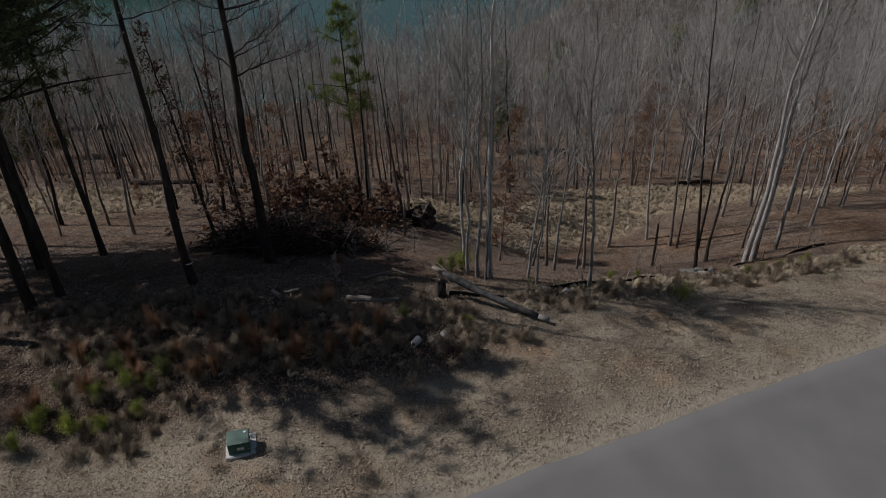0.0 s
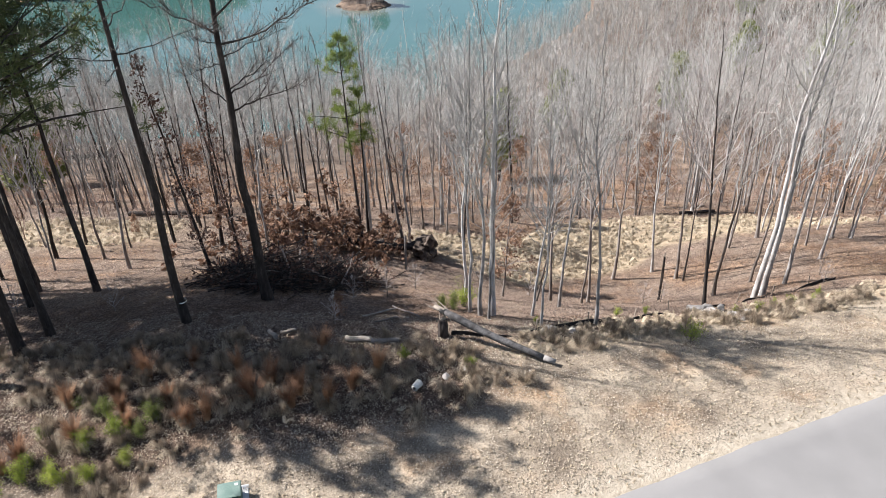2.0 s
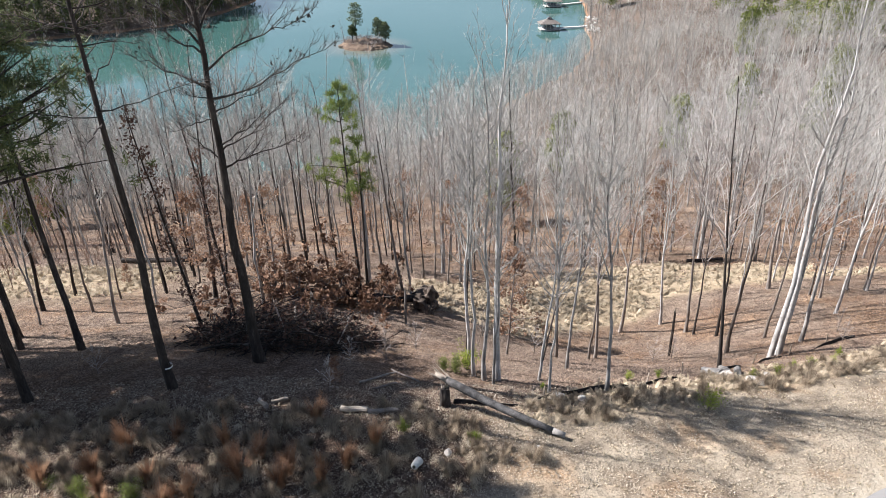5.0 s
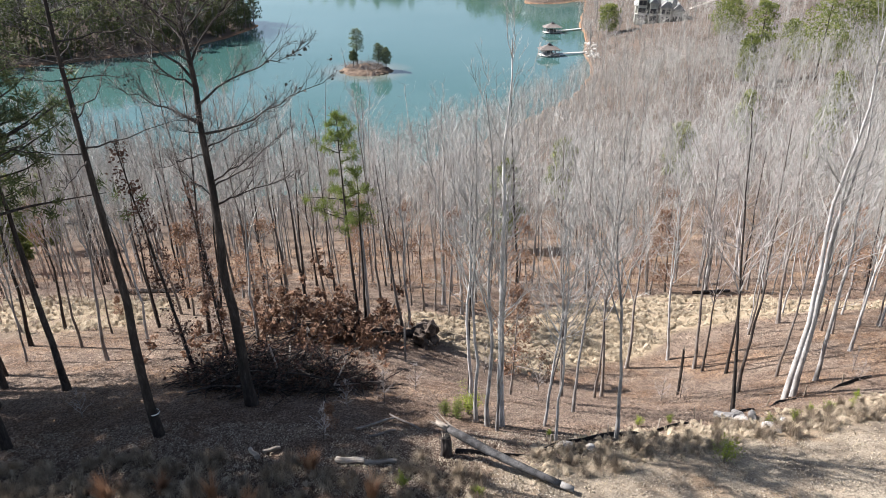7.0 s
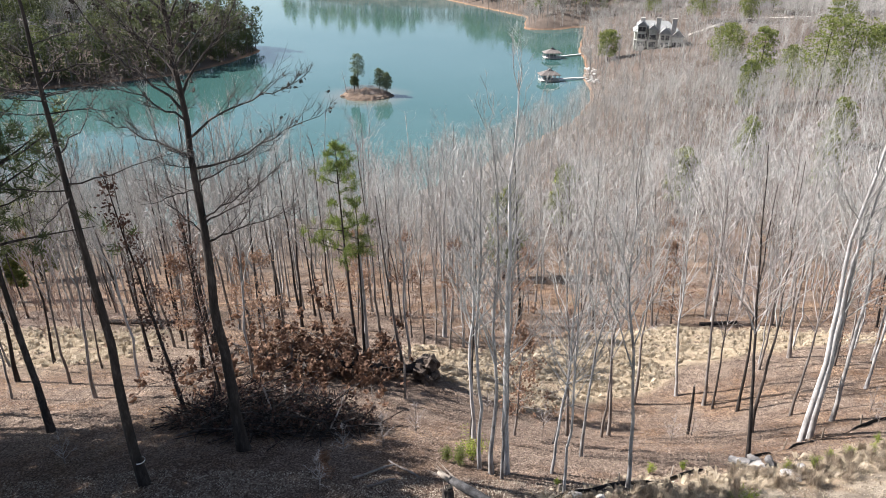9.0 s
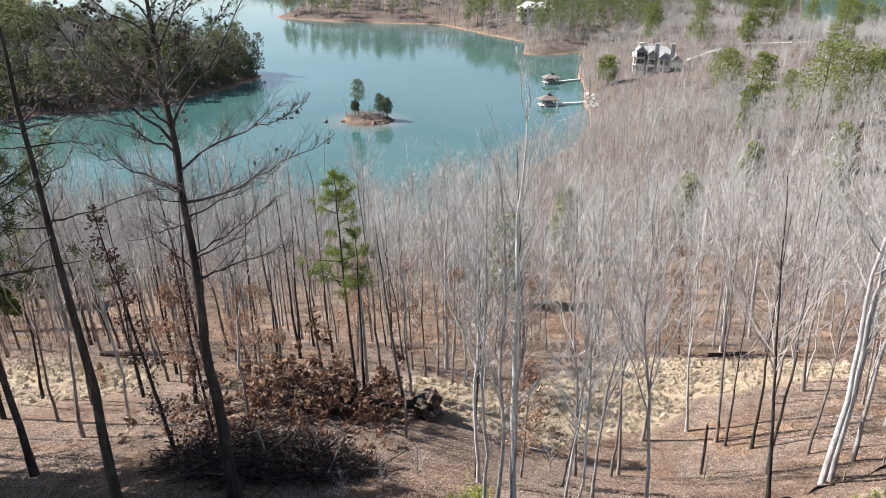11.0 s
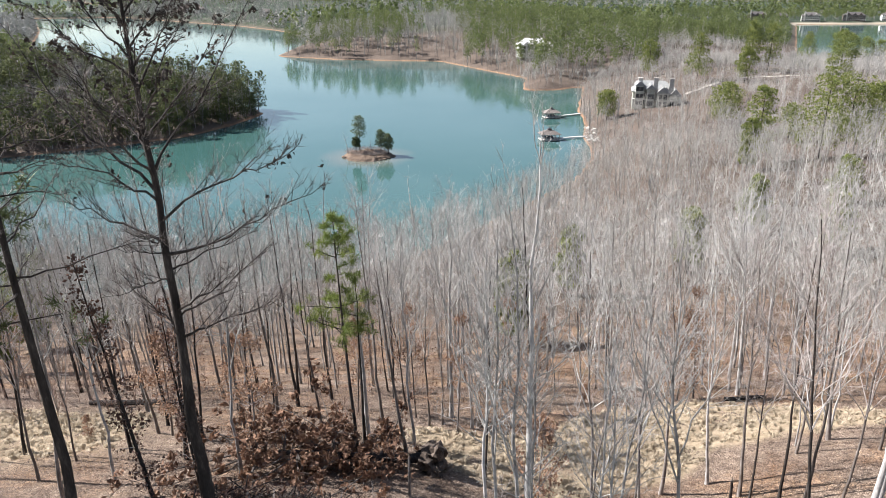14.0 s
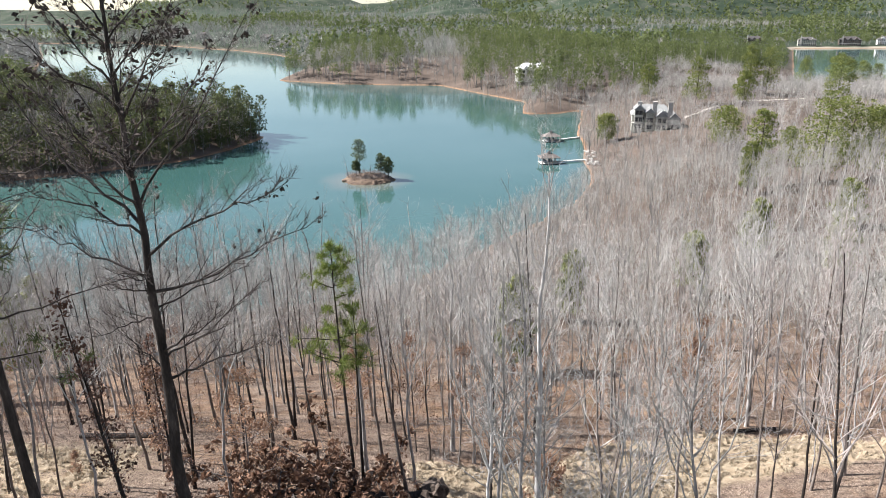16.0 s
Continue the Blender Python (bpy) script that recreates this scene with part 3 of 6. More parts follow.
def pine_shape(rng, height, radius, first, limbs, reach, clumps, per, size, width, lean=(0, 0), sides=8):
    """A pine: tall trunk, whorls of spreading limbs, tufts of needles along their outer halves."""
    trunk, branch, _, _, pts, rad = grow(rng, height, radius, lean, 0.5, 0, sides=sides)
    leaves = Geo()
    s = np.linspace(0, 1, len(pts))
    spin = 0
    for q in np.sort(rng.uniform(first, 0.99, limbs)):
        spin += 2.4 + rng.normal(0, 0.4)
        p0 = np.array([np.interp(q, s, pts[:, c]) for c in range(3)])
        length = height * reach * (1.1 - 0.75 * ((q - first) / (1 - first)) ** 1.4) * rng.uniform(0.5, 1.15)
        d = np.array([math.cos(spin), math.sin(spin), rng.uniform(-0.05, 0.45)])
        u = np.linspace(0, 1, 5)[:, None]
        line = p0 + d * u * length + np.array([0, 0, 1]) * u ** 2 * length * rng.uniform(0.0, 0.3) + rng.normal(0, 0.03, (5, 3)) * u * length
        tube(branch, line, (0.012 + 0.012 * length) * (1 - 0.8 * u[:, 0]), 4)
        for g in range(clumps):
            w = rng.uniform(0.3, 1.05)
            c = np.array([np.interp(min(w, 1), u[:, 0], line[:, k]) for k in range(3)]) + rng.normal(0, 0.13 * length, 3) * np.array([1, 1, 0.6])
            needle_clump(leaves, c, size * rng.uniform(0.7, 1.2), per, rng, width)
    return trunk, branch, leaves


# ---- ground, road and lake ----
def axis(fine0, fine1, step, end0, end1, growth=1.06, far=720):
    mid = list(np.arange(fine0, fine1 + step / 2, step))
    up, d = [], step
    while (up[-1] if up else fine1) < end1:
        d = min(d * growth, 9 if abs(up[-1] if up else fine1) < far else 60)
        up.append((up[-1] if up else fine1) + d)
    down, d = [], step
    while (down[-1] if down else fine0) > end0:
        d = min(d * growth, 9 if abs(down[-1] if down else fine0) < 430 else 60)
        down.append((down[-1] if down else fine0) - d)
    return np.array(down[::-1] + mid + up)


def tan_zone(x, y):
    """0 to 1 where pale grass covers the far bank of the hollow and the clearing beside it."""
    w = 0.7 * fbm(x * 0.5, y * 0.5, 31)
    low = np.interp(x, [-3, 1.4, 4.4, 7, 9.2, 11.4, 12.9, 15.3, 19.8, 26], [37, 32.5, 31.8, 33.8, 34.5, 35.5, 37, 37, 37.7, 37.2])
    high = np.interp(x, [-3, 0, 4, 7, 10.5, 14.6, 18.5, 21.3, 26], [38.5, 38, 38.6, 41.4, 42.8, 43.9, 41.8, 40.6, 38.7])
    k = smooth(-0.5, 0.5, y - low + w) * smooth(-0.5, 0.5, high - y + w) * smooth(-3.2, -1.2, x + w) * smooth(27, 25, x + w)
    side = np.exp(-((x + 22 + w) / 6.5) ** 4 - ((y - 36.8 + w) / 4) ** 4)
    return np.maximum(k, 0.9 * side)


def road_gap(x, y):
    """Metres beyond the road's edge, positive on the verge's side."""
    return (y - 11.63 - 0.437 * (x - 2.6)) / math.hypot(1, 0.437)


def build_ground():
    xs, ys = axis(-24, 26, 0.4, -3600, 3600), axis(5, 48, 0.4, -60, 5200, 1.06, 1350)
    gx, gy = np.meshgrid(xs, ys)
    x, y = gx.ravel(), gy.ravel()
    z = ground_height(x, y)
    gap = road_gap(x, y)
    z = np.where(gap < 0, z - 0.05, z)
    nx, ny = len(xs), len(ys)
    i, j = np.meshgrid(np.arange(ny - 1), np.arange(nx - 1), indexing="ij")
    p = (i * nx + j).ravel()
    f = np.concatenate([np.stack([p, p + 1, p + nx + 1], -1), np.stack([p, p + nx + 1, p + nx], -1)])
    geo = Geo()
    geo.add(np.stack([x, y, z], 1), f)
    me = geo.mesh("ground", GROUND, True)
    s = water_distance(x, y)
    wander = 1.2 * fbm(x * 0.3, y * 0.3, 12) + 0.5 * fbm(x * 1.5, y * 1.5, 13)
    edge = 18.6 + 0.36 * np.maximum(x - 2.5, 0) + 0.8 * smooth(4, 8, x) + wander
    litter = smooth(edge - 0.5, edge + 0.6, y)
    litter = np.maximum(litter, 0.9 * smooth(2.2, 0.6, x + wander) * smooth(13.4, 14.2, y - 0.25 * np.maximum(x + 4, 0) + 0.5 * wander))
    litter = np.maximum(litter, 0.9 * smooth(-3.5, -6.5, x + wander) * smooth(13.6, 15.0, y + wander))
    tan = np.clip(tan_zone(x, y) * (1.15 + 0.7 * fbm(x * 0.9, y * 0.9, 32)), 0, 1)
    tan = np.maximum(tan, 0.75 * smooth(2, 5, x) * np.exp(-((y - 18.7 - 0.36 * (x - 2.5)) / 1.0) ** 4) * smooth(60, 30, y))
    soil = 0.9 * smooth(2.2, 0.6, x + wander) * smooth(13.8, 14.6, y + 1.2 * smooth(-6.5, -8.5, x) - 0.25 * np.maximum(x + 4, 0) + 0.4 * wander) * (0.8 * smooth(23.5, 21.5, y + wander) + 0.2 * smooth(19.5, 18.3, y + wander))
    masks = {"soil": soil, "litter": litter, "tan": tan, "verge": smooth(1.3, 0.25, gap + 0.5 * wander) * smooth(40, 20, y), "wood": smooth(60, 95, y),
             "green": smooth(660, 800, y) * smooth(0.5, 8, s),
             "sand": smooth(11, 4, s + 5 * fbm(x / 20, y / 20, 33)) * smooth(380, 430, x) * smooth(1120, 1150, y) * smooth(1320, 1290, y)}
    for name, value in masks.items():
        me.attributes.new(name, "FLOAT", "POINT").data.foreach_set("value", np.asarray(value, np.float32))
    tagged(new("ground", me), "wooded slope of dry grass and brown leaf litter falling to a lake", "ground", kind="structure")


build_ground()

water = Geo()
g = np.array([-5000, -2500, -1000, -400, 0, 400, 1000, 2500, 5000], float)
wx, wy = np.meshgrid(g, g + 3000)
i, j = np.meshgrid(np.arange(8), np.arange(8), indexing="ij")
p = (i * 9 + j).ravel()
water.add(np.stack([wx.ravel(), wy.ravel(), np.full(81, LAKE_Z)], 1), np.concatenate([np.stack([p, p + 1, p + 10], -1), np.stack([p, p + 10, p + 9], -1)]))
tagged(new("water", water.mesh("water", WATER)), "calm teal lake between wooded shores", "lake", kind="structure")


def build_road():
    """A strip with a worn edge, a few centimetres proud of the verge."""
    rng = np.random.default_rng(4)
    geo = Geo()
    t = np.arange(-40, 60, 0.4)
    out = np.array([0.0, 0.06, 0.5, 2, 4, 6.2])
    ex, ey = 2.6 + t * 0.916, 11.63 + t * 0.4
    wob = 0.05 * fbm(t * 1.3, t * 0, 3) + 0.05 * fbm(t * 0.2, t * 0, 5)
    rows = []
    for k, o in enumerate(out):
        x, y = ex + (o + (wob if k < 2 else 0)) * 0.4, ey - (o + (wob if k < 2 else 0)) * 0.916
        z = ground_height(x, y) + (-0.05 if k == 0 else 0.02)
        rows.append(np.stack([x, y, z], 1))
    v = np.stack(rows, 1).reshape(-1, 3)
    n, m = len(t), len(out)
    i, j = np.meshgrid(np.arange(n - 1), np.arange(m - 1), indexing="ij")
    p = (i * m + j).ravel()
    geo.add(v, np.concatenate([np.stack([p, p + 1, p + m + 1], -1), np.stack([p, p + m + 1, p + m], -1)]))
    tagged(new("road", geo.mesh("road", ASPHALT, True)), "pale grey asphalt road with a crumbled edge", "road", kind="structure")


build_road()

# ---- woods ----
# houses across the side water: x, y, width, wall, roof
SHORE_HOUSES = [(505, 1212, 30, "brown", "slate"), (594, 1216, 27, "stone", "brown"), (668, 1222, 32, "brown", "brown"), (735, 1226, 34, "white", "brown"), (549, 1220, 18, "stone", "brown")]
RNG = np.random.default_rng(11)


def wood_tree(seed, height, radius, limbs, twigs, width, sides=5):
    """A leafless tree in one shape: slot 0 the trunk, slot 1 the arching limbs and their twigs."""
    rng = np.random.default_rng(seed)
    g, t, b = Geo(), Geo(), Geo()
    k = 7
    s = np.linspace(0, 1, k)
    drift = np.cumsum(rng.normal(0, 0.008 * height, (k, 2)), axis=0)
    pts = np.stack([drift[:, 0] - drift[0, 0], drift[:, 1] - drift[0, 1], s * height * 0.97], 1)
    pts[0, 2] = -0.4
    tube(t, pts, radius * (1.15 - 1.05 * s ** 0.75) + 0.006, sides)
    first = rng.uniform(0.3, 0.46)
    spin = rng.uniform(0, 6.28)
    leaders = int(rng.integers(1, 4))
    for i, q in enumerate(np.sort(rng.uniform(first, 0.95, limbs))):
        spin += 2.4 + rng.normal(0, 0.5)
        p0 = np.array([np.interp(q, s, pts[:, c]) for c in range(3)])
        ln = height * 0.29 * (1.05 - 0.7 * ((q - first) / (1 - first))) * rng.uniform(0.55, 1.15)
        steep = rng.uniform(0.6, 1.8)
        if i < leaders:
            ln, steep = (height * 0.96 - p0[2]) * rng.uniform(0.75, 1.0), rng.uniform(2.0, 4.0)
        u = np.linspace(0, 1, 4)[:, None]
        line = p0 + np.array([math.cos(spin), math.sin(spin), steep]) / math.hypot(1, steep) * u * ln + np.array([0, 0, 1]) * u ** 2 * ln * rng.uniform(0, 0.25)
        line[1:] += np.cumsum(rng.normal(0, 0.06, (3, 3)), 0) * ln
        one = Geo()
        tube(one, line, (width * 0.6 + (0.007 if i < leaders else 0.0048) * ln) * (1 - 0.75 * u[:, 0]), 3)
        shade = rng.uniform(0, 1)
        b.merge(one, 0, shade)
        n = max(5, twigs // 2) * (2 if i < leaders else 1)
        span = min(ln, 3.2)
        w = rng.uniform(0.2, 1, n)
        c0 = np.stack([np.interp(w, u[:, 0], line[:, c]) for c in range(3)], 1)
        away = (line[3] - line[0]) / (np.linalg.norm(line[3] - line[0]) + 1e-9)
        e = away * 0.7 + rng.normal(0, 0.5, (n, 3)) + np.array([0, 0, 0.2])
        tip = c0 + e * span * rng.uniform(0.2, 0.4, (n, 1))
        slivers(b, c0, tip, np.full(n, width * 1.2), rng, np.clip(shade + rng.normal(0, 0.2, n), 0, 1))
        m = int(twigs * 1.5)
        j = rng.integers(0, n, m)
        d0 = c0[j] + (tip[j] - c0[j]) * rng.uniform(0.2, 0.95, (m, 1))
        e2 = e[j] * 0.5 + rng.normal(0, 0.65, (m, 3)) + np.array([0, 0, 0.15])
        slivers(b, d0, d0 + e2 * span * rng.uniform(0.09, 0.2, (m, 1)), np.full(m, width * 0.85), rng, np.clip(shade + rng.normal(0, 0.25, m), 0, 1))
    g.merge(t, 0)
    g.merge(b, 1)
    return g


def far_tree(seed, height, spread, count, width, base=0.35):
    """A distant leafless tree: a tapered trunk, spreading limbs and a haze of twigs round them."""
    rng = np.random.default_rng(seed)
    g = Geo()
    s = Geo()
    tube(s, [(0, 0, -0.5), (0, 0, height * 0.5), (0.1, 0, height * 0.95)], [0.01 * height, 0.007 * height, 0.002 * height], 3)
    g.merge(s, 0)
    s = Geo()
    limbs = 7
    a = np.arange(limbs) * 2.4 + rng.uniform(0, 6.28)
    lo = rng.uniform(base, 0.6, limbs) * height
    out = spread * rng.uniform(0.45, 0.9, limbs)
    foot = np.stack([0 * a, 0 * a, lo], 1)
    end = np.stack([np.cos(a) * out, np.sin(a) * out, height * rng.uniform(0.72, 0.98, limbs)], 1)
    slivers(s, foot, end, np.full(limbs, width * 1.8), rng, rng.uniform(0, 0.6, limbs))
    j = rng.integers(0, limbs, count * 3 - limbs)
    b0 = foot[j] + (end[j] - foot[j]) * rng.uniform(0.2, 1, (len(j), 1)) + rng.normal(0, spread * 0.13, (len(j), 3))
    way = end[j] - foot[j]
    way = way / np.linalg.norm(way, axis=1)[:, None] + rng.normal(0, 0.75, (len(j), 3)) + b0 * np.array([0.5, 0.5, 0]) / spread
    tip = b0 + way * spread * rng.uniform(0.12, 0.3, (len(j), 1))
    slivers(s, b0, tip, np.full(len(j), width * 0.75), rng, np.clip(rng.uniform(0, 1, limbs)[j] * 0.6 + rng.uniform(0, 0.5, len(j)), 0, 1))
    g.merge(s, 1)
    return g


def far_pine(seed, height, spread, count, size, first=0.35):
    """A distant pine: a bare lower trunk under an uneven crown of many needle tufts, with top light painted into their
    tone.
    """
    rng = np.random.default_rng(seed)
    g, s = Geo(), Geo()
    tube(s, [(0, 0, -0.5), (0, 0, height * 0.6), (0, 0, height * 0.97)], [0.2, 0.14, 0.03], 3)
    g.merge(s, 0)
    s = Geo()
    lumps = max(6, min(34, count // 12))
    q = np.linspace(first, 0.97, lumps) + rng.normal(0, 0.02, lumps)
    a = np.arange(lumps) * 2.4 + rng.normal(0, 0.4, lumps)
    wide = np.sqrt(np.clip(1 - (np.clip((q - first) / (1 - first), 0, 1) - 0.3) ** 2 / 0.52, 0.03, 1))
    r = spread * wide * rng.uniform(0.35, 0.85, lumps)
    centre = np.stack([r * np.cos(a), r * np.sin(a), q * height], 1)
    j = rng.integers(0, lumps, count)
    blob = rng.normal(size=(count, 3))
    blob *= (rng.uniform(0.5, 1, count) / np.linalg.norm(blob, axis=1))[:, None] * np.array([1, 1, 0.62])
    at = centre[j] + blob * spread * (0.24 + 0.22 * wide[j])[:, None]
    at[:, 2] = np.minimum(at[:, 2], height * 1.02)
    # paints each tuft lit above and shaded below, plus random variation
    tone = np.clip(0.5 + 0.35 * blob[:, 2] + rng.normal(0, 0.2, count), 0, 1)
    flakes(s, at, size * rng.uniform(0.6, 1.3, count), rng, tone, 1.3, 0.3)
    g.merge(s, 1)
    return g


MID = [wood_tree(100 + i, RNG.uniform(10, 14), RNG.uniform(0.045, 0.1), 21, 20, 0.0115, 5) for i in range(8)]
BACK = [wood_tree(120 + i, RNG.uniform(8.5, 12), RNG.uniform(0.05, 0.10), 14, 15, 0.018, 4) for i in range(7)]
FAR_BARE = [far_tree(140 + i, RNG.uniform(8, 11), RNG.uniform(2.6, 3.6), 42, 0.05) for i in range(5)]
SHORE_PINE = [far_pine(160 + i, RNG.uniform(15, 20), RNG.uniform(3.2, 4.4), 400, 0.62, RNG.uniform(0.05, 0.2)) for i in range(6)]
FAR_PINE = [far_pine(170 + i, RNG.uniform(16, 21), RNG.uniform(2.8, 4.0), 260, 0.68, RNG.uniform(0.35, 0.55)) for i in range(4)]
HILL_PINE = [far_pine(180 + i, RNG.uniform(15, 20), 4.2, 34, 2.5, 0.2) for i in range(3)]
HILL_BARE = [far_tree(190 + i, 15, 4.0, 16, 0.28, 0.3) for i in range(3)]
RIDGE_PINE = [far_pine(195 + i, RNG.uniform(15, 20), 5.0, 15, 4.2, 0.2) for i in range(3)]


def dry(margin):
    return lambda x, y: water_distance(x, y) > margin


def bare_wood():
    rng = np.random.default_rng(21)
    grove("bare_woods", MID, spots(rng, -70, 90, 48, 92, 3.7, dry(2)), rng, [WOOD_TRUNK, MID_TWIG], "leafless grey hardwood trees thick on the slope", "woods", 0.85, 1.2, 0.03, -0.05)
    grove("bare_woods", BACK, spots(rng, -150, 200, 92, 190, 4.5, dry(0.5)), rng, [WOOD_TRUNK, WOOD_TWIG], "leafless grey hardwood trees down to the lake shore", "woods", 0.85, 1.2, 0.03, -0.03)
    grove("bare_woods", FAR_BARE, spots(rng, 20, 420, 190, 520, 5.2, lambda x, y: (water_distance(x, y) > -1.5) & (np.hypot((x - 86) / 12, (y - 300) / 18) > 1) & (np.hypot((x - 165) / 34, (y - 345) / 9) > 1)), rng, [WOOD_TRUNK, WOOD_TWIG], "distant leafless woods on the low peninsula", "woods")
    def thin(x, y):
        return (water_distance(x, y) > 1) & ((hash_noise(x / 60, y / 60, 50) > -0.25) | (x < 15)) & ~((x > 230) & (y > 510))
    grove("bare_woods", FAR_BARE, spots(rng, -330, 420, 440, 840, 8.0, thin), rng, [WOOD_TRUNK, WOOD_TWIG], "leafless woods across the lake", "woods", 1.3, 1.8)
    grove("bare_woods", FAR_BARE, spots(rng, -330, -85, 215, 420, 5.5, lambda x, y: (water_distance(x, y) > 3) & (hash_noise(x / 30, y / 30, 51) > 0.02)), rng,
          [WOOD_TRUNK, WOOD_TWIG], "leafless trees among pines on the far point", "woods", 1.1, 1.5)


def pine_wood():
    rng = np.random.default_rng(22)
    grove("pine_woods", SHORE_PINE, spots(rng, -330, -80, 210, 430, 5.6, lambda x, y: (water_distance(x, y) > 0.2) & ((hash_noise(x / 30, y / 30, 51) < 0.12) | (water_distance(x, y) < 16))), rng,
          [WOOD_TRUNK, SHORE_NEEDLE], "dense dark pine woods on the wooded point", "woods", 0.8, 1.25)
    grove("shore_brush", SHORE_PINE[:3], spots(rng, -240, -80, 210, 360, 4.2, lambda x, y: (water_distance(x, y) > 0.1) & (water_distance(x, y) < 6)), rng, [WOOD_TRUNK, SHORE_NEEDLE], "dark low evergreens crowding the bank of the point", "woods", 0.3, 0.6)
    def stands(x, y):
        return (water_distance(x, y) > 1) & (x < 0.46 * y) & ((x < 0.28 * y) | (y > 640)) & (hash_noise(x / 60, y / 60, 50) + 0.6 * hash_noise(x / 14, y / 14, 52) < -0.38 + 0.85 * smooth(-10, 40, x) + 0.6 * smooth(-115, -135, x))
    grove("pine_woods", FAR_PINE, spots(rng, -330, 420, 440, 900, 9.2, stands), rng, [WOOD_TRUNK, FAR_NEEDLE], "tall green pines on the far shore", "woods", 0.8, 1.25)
    def rim(x, y):
        s = water_distance(x, y)
        return (s > 1) & (s < 48) & (x < 0.3 * y)
    grove("shore_woods", HILL_BARE + HILL_PINE[:1], spots(rng, -900, 420, 720, 1560, 8.5, rim), rng, [WOOD_TRUNK, WOOD_TWIG], "grey leafless woods along the far shore", "woods", 0.55, 0.9)
    def hill(x, y):
        return (water_distance(x, y) > 5 + 25 * (x > 0)) & (hash_noise(x / 170, y / 170, 60) + 0.5 * smooth(-200, 500, x) - 2.0 * (x > 0.3 * y) * (y < 1330) > 0.28)
    def bare_hill(x, y):
        return (water_distance(x, y) > 5 + 25 * (x > 0)) & ((x < 0.3 * y) | (y > 1330) | (water_distance(x, y) > 150)) & (hash_noise(x / 170, y / 170, 60) + 0.5 * smooth(-200, 500, x) <= 0.28)
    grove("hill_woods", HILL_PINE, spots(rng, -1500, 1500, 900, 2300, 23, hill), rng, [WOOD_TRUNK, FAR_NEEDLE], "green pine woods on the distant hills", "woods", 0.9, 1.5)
    grove("hill_woods", HILL_BARE, spots(rng, -1500, 1500, 800, 2300, 23, bare_hill), rng, [WOOD_TRUNK, WOOD_TWIG], "grey leafless woods on the distant hills", "woods", 0.9, 1.5)
    def ridge_pines(x, y):
        return (water_distance(x, y) > 30) & (hash_noise(x / 240, y / 240, 61) + 0.9 * smooth(-300, 700, x) > 0.25)
    grove("ridge_woods", RIDGE_PINE, spots(rng, -2400, 2600, 2300, 4300, 36, ridge_pines), rng, [WOOD_TRUNK, FAR_NEEDLE], "green pine woods covering the far ridges", "woods", 0.9, 1.5)
    grove("ridge_woods", HILL_BARE, spots(rng, -2400, 2600, 2300, 4300, 44, lambda x, y: (water_distance(x, y) > 30) & ~ridge_pines(x, y)), rng, [WOOD_TRUNK, WOOD_TWIG], "grey leafless woods on the far ridges", "woods", 0.9, 1.5)
    def house_shore(x, y):
        clear = np.min([np.hypot((x - hx) / 21, (y - hy) / 22) for hx, hy, _, _, _ in SHORE_HOUSES], axis=0) > 1
        return (water_distance(x, y) > 16) & (x > 0.3 * y) & clear & (hash_noise(x / 40, y / 40, 62) > -0.35)
    grove("shore_woods", FAR_PINE, spots(rng, 380, 900, 1180, 1340, 12, house_shore), rng, [WOOD_TRUNK, FAR_NEEDLE], "green pines behind the waterfront houses", "woods", 0.7, 1.1)


BRUSH = [far_tree(200 + i, RNG.uniform(1.2, 2.6), RNG.uniform(0.6, 1.0), 16, 0.016, 0.1) for i in range(4)]


def brush_wood():
    rng = np.random.default_rng(23)
    grove("undergrowth", BRUSH, spots(rng, -60, 70, 35, 74, 1.7, lambda x, y: (hash_noise(x / 5, y / 5, 55) > -0.1) & ~((np.abs(x - 8) < 13) & (y < 44))), rng, [BRUSH_TWIG, BRUSH_TWIG], "low reddish-brown brush under the bare trees", "brush", 0.6, 1.3)


bare_wood()
pine_wood()
brush_wood()


# ---- trees near the road, one by one ----
def ground_at(x, y):
    return float(ground_height(x, y))


def crown_of(name, pieces, parent, label=""):
    """Branchwork too fine to pick apart, as one part: pairs of shape and material."""
    g = Geo()
    for i, (shape, _) in enumerate(pieces):
        g.merge(shape, i)
    ob = part(name, g.mesh(name, [m for _, m in pieces]), None, parent, label)
    return tagged(ob, kind="stuff")


